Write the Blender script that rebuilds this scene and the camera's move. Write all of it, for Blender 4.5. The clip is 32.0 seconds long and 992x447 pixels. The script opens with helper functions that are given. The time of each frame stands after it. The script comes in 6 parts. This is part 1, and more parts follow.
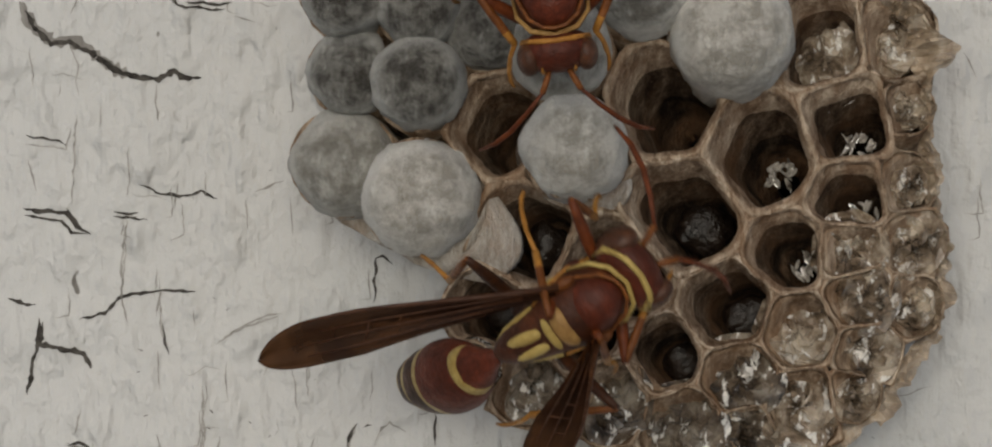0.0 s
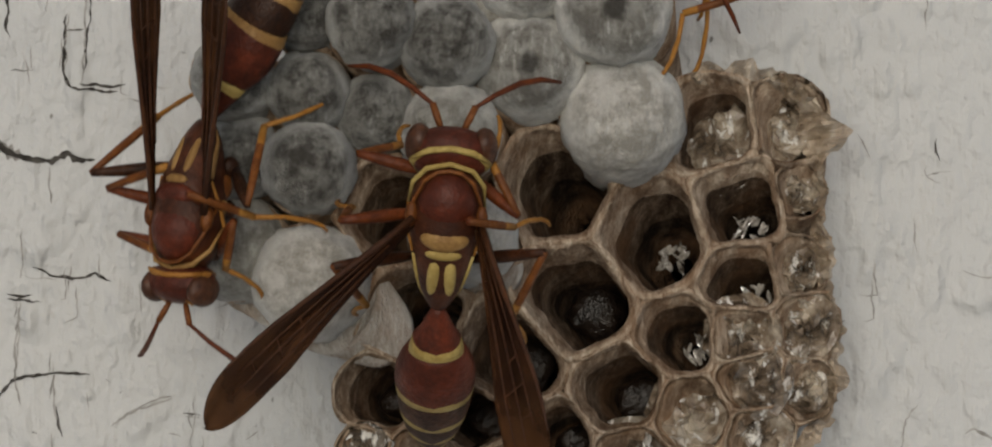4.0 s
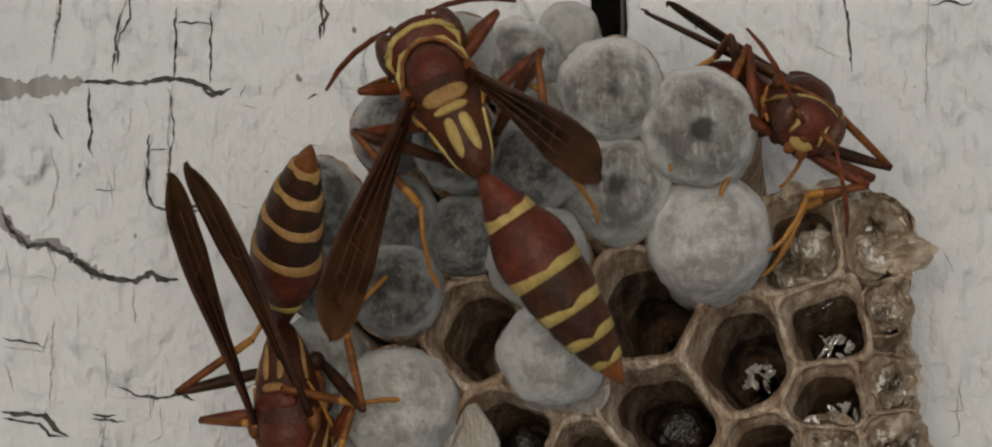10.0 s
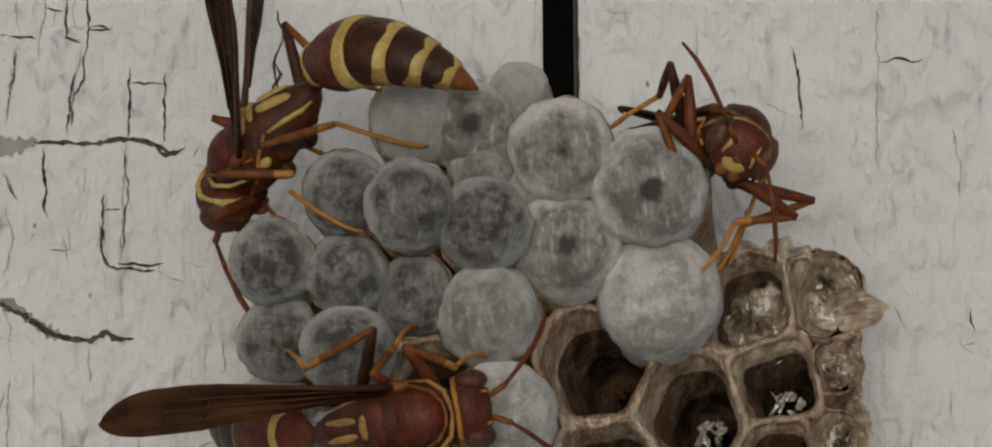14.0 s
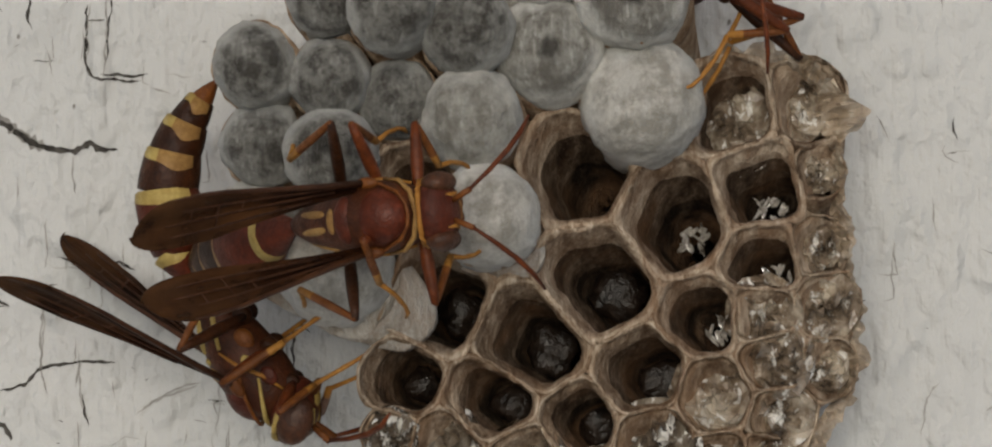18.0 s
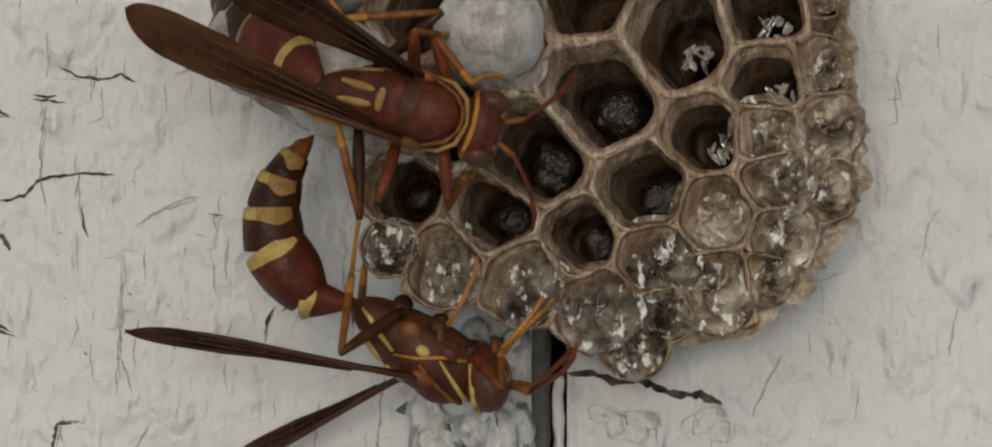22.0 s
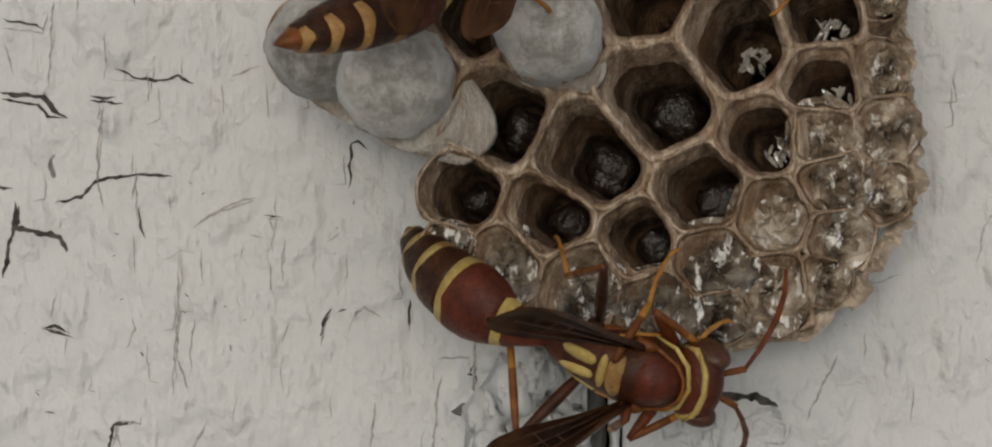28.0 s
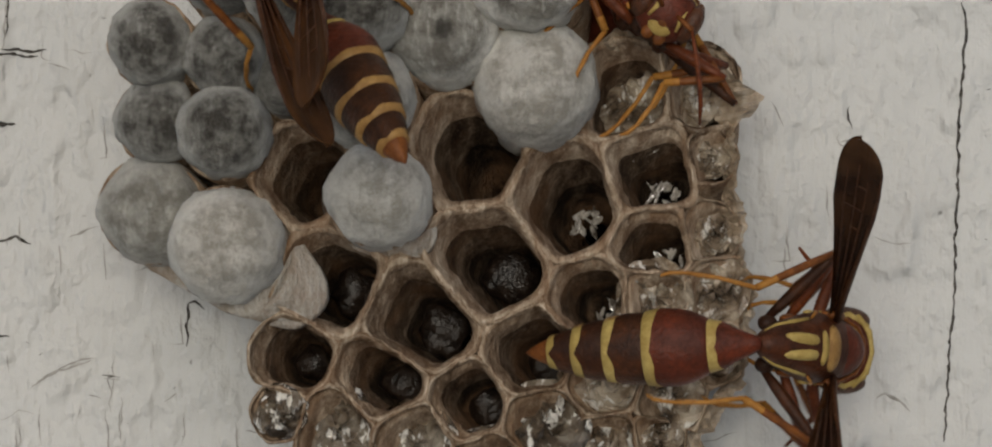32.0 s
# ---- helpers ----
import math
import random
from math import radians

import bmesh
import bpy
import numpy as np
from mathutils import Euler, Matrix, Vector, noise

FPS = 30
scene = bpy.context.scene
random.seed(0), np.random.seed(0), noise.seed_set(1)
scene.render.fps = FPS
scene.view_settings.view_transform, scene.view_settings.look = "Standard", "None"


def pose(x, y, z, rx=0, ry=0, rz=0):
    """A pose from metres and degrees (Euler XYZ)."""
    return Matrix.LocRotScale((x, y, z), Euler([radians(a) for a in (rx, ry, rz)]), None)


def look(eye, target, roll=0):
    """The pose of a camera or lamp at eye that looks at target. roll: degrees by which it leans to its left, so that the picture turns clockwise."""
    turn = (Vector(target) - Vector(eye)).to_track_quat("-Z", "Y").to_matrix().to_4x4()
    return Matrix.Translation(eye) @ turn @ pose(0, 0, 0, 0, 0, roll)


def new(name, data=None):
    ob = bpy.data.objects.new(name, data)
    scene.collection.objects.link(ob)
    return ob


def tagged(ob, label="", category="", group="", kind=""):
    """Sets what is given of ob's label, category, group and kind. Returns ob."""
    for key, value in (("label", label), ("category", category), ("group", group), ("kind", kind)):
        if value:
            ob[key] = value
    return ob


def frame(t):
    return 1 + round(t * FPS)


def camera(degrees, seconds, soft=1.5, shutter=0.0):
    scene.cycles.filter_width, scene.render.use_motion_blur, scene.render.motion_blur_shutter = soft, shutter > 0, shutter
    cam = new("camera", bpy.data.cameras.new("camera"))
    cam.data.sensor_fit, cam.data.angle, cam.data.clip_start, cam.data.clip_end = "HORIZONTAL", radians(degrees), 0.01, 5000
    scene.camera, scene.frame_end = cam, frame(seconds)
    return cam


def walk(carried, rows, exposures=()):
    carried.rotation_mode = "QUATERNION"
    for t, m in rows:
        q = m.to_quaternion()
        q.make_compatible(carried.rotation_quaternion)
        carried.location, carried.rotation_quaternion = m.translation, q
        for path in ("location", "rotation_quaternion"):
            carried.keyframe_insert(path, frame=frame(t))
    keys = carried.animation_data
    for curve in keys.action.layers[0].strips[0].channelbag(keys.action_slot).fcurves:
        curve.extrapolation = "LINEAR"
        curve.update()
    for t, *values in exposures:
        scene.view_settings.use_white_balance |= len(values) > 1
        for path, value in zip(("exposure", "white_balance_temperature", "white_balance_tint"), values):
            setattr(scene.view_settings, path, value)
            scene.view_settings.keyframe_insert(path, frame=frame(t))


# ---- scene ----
MM = 0.001
cam = camera(10.3, 32.0, soft=2.0, shutter=0.4)
# seconds, the point of the wall that is aimed at (x, z), extra distance, roll in degrees; millimetres
PATH = [
    (0, -4.553, -2.444, 0.01, 0.07),
    (0.5, -3.227, -2.752, -0.22, 0.09),
    (1, -0.921, -0.130, -0.18, 0.07),
    (1.5, -0.064, 0.576, -0.29, 0.12),
    (2, 0.610, 0.722, -0.02, 0.01),
    (2.5, 1.303, 0.371, -0.40, 0.05),
    (4.5, 1.103, 4.297, -0.23, -0.03),
    (5, 0.665, 10.203, -0.17, -0.32),
    (5.5, 0.217, 11.070, -0.38, -0.37),
    (6, -0.378, 11.165, -0.12, -0.37),
    (6.5, -0.973, 10.332, -0.58, -0.46),
    (7, -1.549, 9.180, -0.28, -0.44),
    (7.5, -2.006, 8.746, -0.12, -0.40),
    (8, -2.487, 8.362, -0.57, -0.39),
    (8.5, -2.843, 8.252, -0.03, -0.35),
    (9, -3.164, 8.364, -0.08, -0.37),
    (9.5, -3.289, 8.364, 0.15, -0.29),
    (10, -3.341, 8.439, -0.39, -0.29),
    (10.5, -3.303, 8.633, -0.02, -0.22),
    (11, -3.374, 8.983, 0.28, -0.27),
    (11.5, -3.304, 9.280, 0.61, -0.29),
    (12, -2.201, 9.441, -0.18, -0.47),
    (12.5, -1.696, 11.281, 0.63, -0.42),
    (13, -1.208, 11.815, 0.53, -0.53),
    (13.5, -0.869, 11.807, 0.73, -0.55),
    (15.5, -0.595, 9.181, 1.64, -0.58),
    (16, -0.578, 7.642, 1.53, -0.44),
    (16.5, -0.417, 4.956, 2.02, -0.52),
    (17, -0.040, 3.028, -0.30, -0.87),
    (17.5, 0.029, 2.189, 0.73, -0.81),
    (18, 0.048, 1.179, 1.47, -0.67),
    (18.5, 0.160, -1.064, 1.56, -0.25),
    (19, 0.418, -2.403, 1.24, 0.04),
    (19.5, 0.600, -4.195, 0.72, 0.17),
    (20, 0.596, -5.102, 0.61, 0.22),
    (20.5, 0.602, -5.987, 0.70, 0.23),
    (21, 0.412, -6.519, 0.54, 0.31),
    (21.5, 0.211, -7.399, 0.55, 0.30),
    (22, -0.081, -8.757, 0.59, 0.24),
    (22.5, -0.519, -9.700, 0.80, 0.28),
    (23, -0.873, -10.274, 0.60, 0.33),
    (23.5, -1.181, -10.277, 0.61, 0.28),
    (24, -1.922, -5.385, 0.24, 0.17),
    (24.5, -3.826, -4.272, 0.11, 0.17),
    (25, -4.440, -7.620, 0.98, 0.34),
    (25.5, -4.451, -10.703, 1.46, 0.34),
    (26, -4.209, -10.718, 0.87, 0.35),
    (26.5, -4.026, -7.954, 1.17, 0.32),
    (28.5, -2.822, -9.248, 1.10, 0.37),
    (29, -2.590, -9.768, 1.25, 0.37),
    (29.5, -2.455, -9.813, 1.36, 0.34),
    (30, 1.351, -8.411, 2.54, 0.38),
    (30.5, 3.132, -7.332, 2.24, 0.39),
    (31, 4.501, -3.573, 3.38, 0.30),
    (31.5, 5.224, 0.023, 2.28, 0.20),
    (32, 5.804, 0.123, 2.80, 0.23),
]
walk(cam, [(t, look((0.6 * a * MM, -(300 + d) * MM, 0.6 * b * MM), (a * MM, 0, b * MM), r)) for t, a, b, d, r in PATH],
     exposures=((0, 0.0), (2.5, 0.03), (5, -0.05), (8, -0.08), (12.5, -0.09), (16, 0.0), (17.5, 0.1), (20, 0.11), (22, 0.05), (24, 0.0), (32, 0.0)))

# ---- daylight: an overcast sky in front of a shaded house wall ----
world = bpy.data.worlds.new("overcast_sky")
scene.world = world
world.use_nodes = True
sky = world.node_tree.nodes.new("ShaderNodeTexSky")
sky.sky_type, sky.sun_disc = "NISHITA", False
sky.sun_elevation, sky.sun_rotation = radians(40), radians(186)
sky.air_density, sky.dust_density, sky.ozone_density = 1.0, 2.5, 1.0
back = world.node_tree.nodes["Background"]
back.inputs["Strength"].default_value = 0.10
world.node_tree.links.new(sky.outputs["Color"], back.inputs["Color"])
sun = new("sun", bpy.data.lights.new("sun", "SUN"))
sun.data.energy, sun.data.angle, sun.data.color = 2.13, radians(24), (1.045, 0.985, 0.86)
sun.matrix_world = look((-0.06, -1.0, 0.0), (0, 0, 0))


# ---- materials ----
def material(name, rough=0.6, spec=0.3, metal=0.0):
    m = bpy.data.materials.new(name)
    m.use_nodes = True
    b = m.node_tree.nodes["Principled BSDF"]
    b.inputs["Roughness"].default_value = rough
    b.inputs["Specular IOR Level"].default_value = spec
    b.inputs["Metallic"].default_value = metal
    return m, m.node_tree.nodes, m.node_tree.links, b


def rgb(c):
    return (c[0], c[1], c[2], 1.0)


def noise_node(n, l, scale, detail=4.0, rough=0.6, stretch=None, coord="Object", shift=None):
    """Noise in object space; scale per metre; stretch multiplies the axes."""
    tc = n.new("ShaderNodeTexCoord")
    out = tc.outputs[coord]
    if stretch:
        mp = n.new("ShaderNodeMapping")
        mp.inputs["Scale"].default_value = stretch
        l.new(out, mp.inputs["Vector"])
        out = mp.outputs["Vector"]
    if shift:
        info = n.new("ShaderNodeObjectInfo")
        add = n.new("ShaderNodeVectorMath")
        add.operation = "ADD"
        l.new(out, add.inputs[0])
        l.new(info.outputs["Random"], add.inputs[1])
        out = add.outputs["Vector"]
    t = n.new("ShaderNodeTexNoise")
    t.inputs["Scale"].default_value = scale
    t.inputs["Detail"].default_value = detail
    t.inputs["Roughness"].default_value = rough
    l.new(out, t.inputs["Vector"])
    return t.outputs["Fac"]


def ramp(n, l, fac, stops):
    r = n.new("ShaderNodeValToRGB")
    e = r.color_ramp.elements
    e[0].position, e[0].color = stops[0][0], rgb(stops[0][1])
    e[1].position, e[1].color = stops[-1][0], rgb(stops[-1][1])
    for p, c in stops[1:-1]:
        k = e.new(p)
        k.color = rgb(c)
    l.new(fac, r.inputs["Fac"])
    return r.outputs["Color"]


def mix(n, l, fac, a, b, blend="MIX"):
    m = n.new("ShaderNodeMix")
    m.data_type, m.blend_type = "RGBA", blend
    for sock, v in ((0, fac), (6, a), (7, b)):
        if isinstance(v, (int, float)):
            m.inputs[sock].default_value = v
        elif isinstance(v, tuple):
            m.inputs[sock].default_value = rgb(v)
        else:
            l.new(v, m.inputs[sock])
    return m.outputs[2]


def bump(n, l, b, fac, dist, strength=1.0, under=None):
    k = n.new("ShaderNodeBump")
    k.inputs["Distance"].default_value = dist
    k.inputs["Strength"].default_value = strength
    l.new(fac, k.inputs["Height"])
    if under:
        l.new(under, k.inputs["Normal"])
    l.new(k.outputs["Normal"], b.inputs["Normal"])
    return k.outputs["Normal"]


def bent(n, l, fac, low, high, soft=False):
    m = n.new("ShaderNodeMapRange")
    m.interpolation_type = "SMOOTHSTEP" if soft else "LINEAR"
    m.inputs["From Min"].default_value, m.inputs["From Max"].default_value = low, high
    l.new(fac, m.inputs["Value"])
    return m.outputs["Result"]


def paint_material():
    """Old oil paint: even white with faint brush lines, sparse dents and blisters, a little dirt."""
    m, n, l, b = material("old_white_paint", 0.5, 0.35)
    big = noise_node(n, l, 35, 5, 0.6)
    col = ramp(n, l, big, [(0.3, (0.5, 0.503, 0.493)), (0.5, (0.54, 0.543, 0.533)), (0.75, (0.568, 0.571, 0.561))])
    dirt = bent(n, l, noise_node(n, l, 900, 3, 0.7), 0.66, 0.8)
    col = mix(n, l, dirt, col, (0.46, 0.45, 0.425))
    speck = bent(n, l, noise_node(n, l, 750, 2, 0.4, (1, 1, 0.6)), 0.745, 0.765)
    col = mix(n, l, speck, col, (0.16, 0.15, 0.135))
    l.new(col, b.inputs["Base Color"])
    brush = noise_node(n, l, 1300, 3, 0.6, (1, 1, 0.12))
    u = bump(n, l, b, brush, 0.0002, 0.8)
    dents = bent(n, l, noise_node(n, l, 700, 3, 0.5, (1.05, 1, 0.8)), 0.36, 0.8, True)
    u = bump(n, l, b, dents, 0.00026, 0.8, u)
    pits = bent(n, l, noise_node(n, l, 360, 2, 0.4, (1.1, 1, 0.8)), 0.48, 0.78, True)
    u = bump(n, l, b, pits, 0.00042, 0.85, u)
    bump(n, l, b, noise_node(n, l, 2600, 4, 0.65), 0.00007, 0.8, u)
    return m


def plain(name, dark, light, scale, rough=0.6, spec=0.3, bumps=0.0, stretch=None, shift=None):
    m, n, l, b = material(name, rough, spec)
    f = noise_node(n, l, scale, 4, 0.6, stretch, shift=shift)
    l.new(ramp(n, l, f, [(0.32, dark), (0.68, light)]), b.inputs["Base Color"])
    if bumps:
        bump(n, l, b, f, bumps, 0.8)
    return m


def film_material(name, pale):
    m, n, l, b = material(name, 0.14, 0.8)
    f = noise_node(n, l, 620, 4, 0.6, shift=True)
    col = ramp(n, l, f, [(0.36, (0.05 * pale, 0.034 * pale, 0.02 * pale)), (0.5, (0.27 * pale, 0.205 * pale, 0.145 * pale)), (0.64, (0.60 * pale, 0.52 * pale, 0.41 * pale))])
    # white flecks mixed into the colour stand in for glints
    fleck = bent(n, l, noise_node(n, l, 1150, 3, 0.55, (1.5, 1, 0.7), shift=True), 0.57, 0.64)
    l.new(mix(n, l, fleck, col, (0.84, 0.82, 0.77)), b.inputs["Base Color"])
    b.inputs["Transmission Weight"].default_value = 0.2
    b.inputs["IOR"].default_value = 1.4
    bump(n, l, b, noise_node(n, l, 2400, 3, 0.6, shift=True), 0.0002, 0.7)
    return m


def paper_material(name, dark, mid, light):
    """Chewed wood fibre: bands across the cell's depth, brown blots, flecks and soft fibres."""
    m, n, l, b = material(name, 0.9, 0.1)
    band = noise_node(n, l, 900, 5, 0.7, (1.4, 0.5, 0.4), shift=True)
    fibre = noise_node(n, l, 2300, 4, 0.75, (1.3, 1.2, 0.3), shift=True)
    fleck = noise_node(n, l, 3600, 3, 0.7, shift=True)
    wide = noise_node(n, l, 260, 4, 0.65, shift=True)
    col = ramp(n, l, band, [(0.36, dark), (0.5, mid), (0.64, light)])
    col = mix(n, l, bent(n, l, fibre, 0.62, 0.38), col, mix(n, l, 0.55, col, dark))
    col = mix(n, l, bent(n, l, fleck, 0.58, 0.72), col, mix(n, l, 0.5, col, light))
    col = mix(n, l, bent(n, l, wide, 0.44, 0.66), col, mix(n, l, 0.5, col, (0.22, 0.118, 0.06)))
    l.new(col, b.inputs["Base Color"])
    u = bump(n, l, b, band, 0.0003, 0.85)
    u = bump(n, l, b, fibre, 0.00022, 0.85, u)
    bump(n, l, b, fleck, 0.00015, 0.9, u)
    return m


def tissue_material():
    """Thin torn paper film that lets light through."""
    m, n, l, b = material("thin_torn_paper", 0.38, 0.4)
    f = noise_node(n, l, 900, 4, 0.65, (1, 1, 0.5))
    l.new(ramp(n, l, f, [(0.3, (0.22, 0.155, 0.10)), (0.5, (0.50, 0.40, 0.29)), (0.7, (0.70, 0.61, 0.49))]), b.inputs["Base Color"])
    b.inputs["Alpha"].default_value = 0.62
    bump(n, l, b, noise_node(n, l, 2200, 3, 0.6), 0.0002, 0.8)
    return m


def silk_material(name, rim, body, stain, amount, middle=0.0):
    """Spun silk over a brood cell: a fuzzy edge coloured pale for its lit glow, a mottled stained inside, sometimes a
    dark spot in the middle.
    """
    m, n, l, b = material(name, 0.85, 0.1)
    tc = n.new("ShaderNodeTexCoord")
    flat = n.new("ShaderNodeVectorMath")
    flat.operation = "MULTIPLY_ADD"
    flat.inputs[1].default_value = (2, 0, 2)
    flat.inputs[2].default_value = (-1, 0, -1)
    l.new(tc.outputs["Generated"], flat.inputs[0])
    far = n.new("ShaderNodeVectorMath")
    far.operation = "LENGTH"
    l.new(flat.outputs["Vector"], far.inputs[0])
    wob = n.new("ShaderNodeMath")
    wob.operation = "MULTIPLY_ADD"
    wide = noise_node(n, l, 480, 4, 0.65, shift=True)
    l.new(wide, wob.inputs[0])
    wob.inputs[1].default_value = 0.7
    l.new(far.outputs["Value"], wob.inputs[2])
    inside = bent(n, l, wob.outputs[0], 1.28, 1.02)
    mott = noise_node(n, l, 820, 7, 0.72, shift=True)
    felt = noise_node(n, l, 3400, 5, 0.75, shift=True)
    thread = noise_node(n, l, 1500, 4, 0.7, (2.4, 1, 0.35), shift=True)

    def times(a, v):
        k = n.new("ShaderNodeMath")
        k.operation = "MULTIPLY"
        l.new(a, k.inputs[0])
        if isinstance(v, float):
            k.inputs[1].default_value = v
        else:
            l.new(v, k.inputs[1])
        return k.outputs[0]

    # paler towards the edge: the glow of lit silk, put into the colour
    base = mix(n, l, inside, rim, body)
    base = mix(n, l, times(bent(n, l, thread, 0.52, 0.66), 0.6), base, rim)
    base = mix(n, l, times(bent(n, l, felt, 0.58, 0.36), 0.4), base, mix(n, l, 0.5, base, stain))
    col = mix(n, l, times(times(inside, bent(n, l, mott, 0.42, 0.58)), amount), base, stain)
    if middle:
        col = mix(n, l, times(bent(n, l, wob.outputs[0], 0.62, 0.46), middle), col, (0.03, 0.026, 0.02))
    l.new(col, b.inputs["Base Color"])
    b.inputs["Subsurface Weight"].default_value = 0.15
    b.inputs["Subsurface Radius"].default_value = (0.0006, 0.0005, 0.0004)
    b.inputs["Sheen Weight"].default_value = 0.25
    b.inputs["Sheen Roughness"].default_value = 0.5
    u = bump(n, l, b, mott, 0.0005, 0.8)
    u = bump(n, l, b, thread, 0.0002, 0.7, u)
    bump(n, l, b, felt, 0.0002, 0.9, u)
    return m


def shell(name, dark, light, scale=900, rough=0.46, spec=0.22):
    """Insect shell: uneven staining, fine punctures, short down, slight sheen."""
    m, n, l, b = material(name, rough, spec)
    f = noise_node(n, l, scale, 5, 0.7)
    wide = noise_node(n, l, 330, 3, 0.6, shift=True)
    g = noise_node(n, l, 5200, 2, 0.6)
    col = ramp(n, l, f, [(0.34, dark), (0.66, light)])
    col = mix(n, l, bent(n, l, wide, 0.42, 0.66), col, mix(n, l, 0.6, col, dark))
    l.new(mix(n, l, bent(n, l, g, 0.4, 0.72), col, mix(n, l, 0.5, col, dark)), b.inputs["Base Color"])
    l.new(bent(n, l, f, 1.15, -0.15), b.inputs["Roughness"])
    bump(n, l, b, g, 0.00008, 0.8)
    return m


def wing_material():
    """Smoky membrane: dark along the root, browner and thinner towards the end, with long streaks."""
    m, n, l, b = material("smoky_wing_membrane", 0.55, 0.06)
    streak = noise_node(n, l, 300, 5, 0.68, (2.0, 0.3, 1), shift=True)
    col = ramp(n, l, streak, [(0.36, (0.005, 0.0018, 0.0009)), (0.52, (0.019, 0.0063, 0.0024)), (0.68, (0.08, 0.032, 0.011))])
    tc = n.new("ShaderNodeTexCoord")
    axes = n.new("ShaderNodeSeparateXYZ")
    l.new(tc.outputs["Object"], axes.inputs["Vector"])
    end = bent(n, l, axes.outputs["Y"], -0.005, -0.0146)
    thin = n.new("ShaderNodeMath")
    thin.operation = "MULTIPLY"
    l.new(end, thin.inputs[0])
    l.new(bent(n, l, noise_node(n, l, 420, 4, 0.6, shift=True), 0.3, 0.7), thin.inputs[1])
    l.new(mix(n, l, thin.outputs[0], col, (0.085, 0.038, 0.015)), b.inputs["Base Color"])
    b.inputs["Alpha"].default_value = 0.93
    bump(n, l, b, noise_node(n, l, 1600, 3, 0.6, (2.5, 0.2, 1)), 0.00015, 0.8)
    return m


PAINT = paint_material()
CRACK = plain("crack_grime_and_cavity_shade", (0.022, 0.02, 0.018), (0.105, 0.097, 0.087), 1500, 0.9, 0.05)
FAINT = plain("hairline_grime", (0.22, 0.21, 0.195), (0.44, 0.43, 0.41), 1500, 0.9, 0.05)
BARE = plain("weathered_grey_wood", (0.16, 0.15, 0.14), (0.32, 0.31, 0.29), 600, 0.85, 0.1, 0.0003, (1, 1, 0.2))
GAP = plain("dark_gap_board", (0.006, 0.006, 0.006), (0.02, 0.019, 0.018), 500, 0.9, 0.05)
DULL = plain("backing_and_cavity_grey", (0.07, 0.068, 0.064), (0.15, 0.145, 0.14), 900, 0.8, 0.15, 0.0003)
PAPER = paper_material("chewed_grey_paper", (0.17, 0.112, 0.072), (0.43, 0.325, 0.234), (0.73, 0.605, 0.465))
STAINED = paper_material("brown_stained_paper", (0.12, 0.075, 0.045), (0.31, 0.225, 0.155), (0.58, 0.465, 0.345))
TISSUE = tissue_material()
RIM = paper_material("pale_paper_rim", (0.22, 0.16, 0.11), (0.48, 0.385, 0.285), (0.74, 0.63, 0.50))
# brown cell papers and floor, darkened further to stand in for pit shade
INNER = paper_material("stained_and_shaded_inner_paper", (0.009, 0.0055, 0.0035), (0.032, 0.021, 0.0135), (0.10, 0.07, 0.047))
MIDDLE = paper_material("brown_half_shaded_paper", (0.03, 0.018, 0.011), (0.10, 0.068, 0.045), (0.235, 0.172, 0.12))
DEEP = plain("shade_dark_cell_floor", (0.005, 0.0038, 0.003), (0.018, 0.013, 0.0095), 900, 0.7, 0.2)
CAP_WHITE = silk_material("white_silk_cap", (0.72, 0.71, 0.665), (0.58, 0.565, 0.52), (0.27, 0.25, 0.21), 0.8)
CAP_GREY = silk_material("grey_silk_cap", (0.43, 0.43, 0.405), (0.20, 0.197, 0.178), (0.032, 0.028, 0.022), 0.95)
CAP_SPOT = silk_material("pale_silk_cap_with_dark_middle", (0.707, 0.7, 0.655), (0.322, 0.316, 0.286), (0.0936, 0.0824, 0.065), 0.75, 0.9)
CAP_PALE = silk_material("pale_grey_silk_cap", (0.562, 0.554, 0.512), (0.354, 0.347, 0.315), (0.114, 0.103, 0.0808), 0.7)
CAP_VEIL = silk_material("thin_pale_silk", (0.52, 0.515, 0.48), (0.426, 0.422, 0.389), (0.229, 0.221, 0.197), 0.5)
SLEEVE = paper_material("pale_silk_paper", (0.30, 0.26, 0.215), (0.49, 0.455, 0.405), (0.62, 0.60, 0.56))
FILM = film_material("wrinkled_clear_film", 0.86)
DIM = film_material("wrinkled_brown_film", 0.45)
GLINT = plain("pale_glint_shreds", (0.05, 0.04, 0.03), (0.44, 0.41, 0.365), 1500, 0.1, 0.9)
GRUB = plain("shade_dark_wet_grub", (0.004, 0.0026, 0.002), (0.026, 0.017, 0.012), 1500, 0.3, 0.4, 0.0004)
RED = shell("red_brown_shell", (0.042, 0.0092, 0.0042), (0.15, 0.031, 0.0125))
RUST = shell("rust_red_shell", (0.055, 0.0125, 0.0035), (0.19, 0.047, 0.0115))
BROWN = shell("dark_brown_shell", (0.013, 0.0045, 0.0016), (0.07, 0.0235, 0.007))
HIDE = shell("brown_red_shell", (0.024, 0.0066, 0.0026), (0.105, 0.03, 0.0095))
DUSK = shell("dusky_brown_shell", (0.016, 0.005, 0.0018), (0.082, 0.026, 0.0078))
ORANGE = shell("amber_shell", (0.075, 0.022, 0.0048), (0.25, 0.086, 0.018))
YELLOW = shell("yellow_shell", (0.28, 0.19, 0.052), (0.53, 0.41, 0.14))
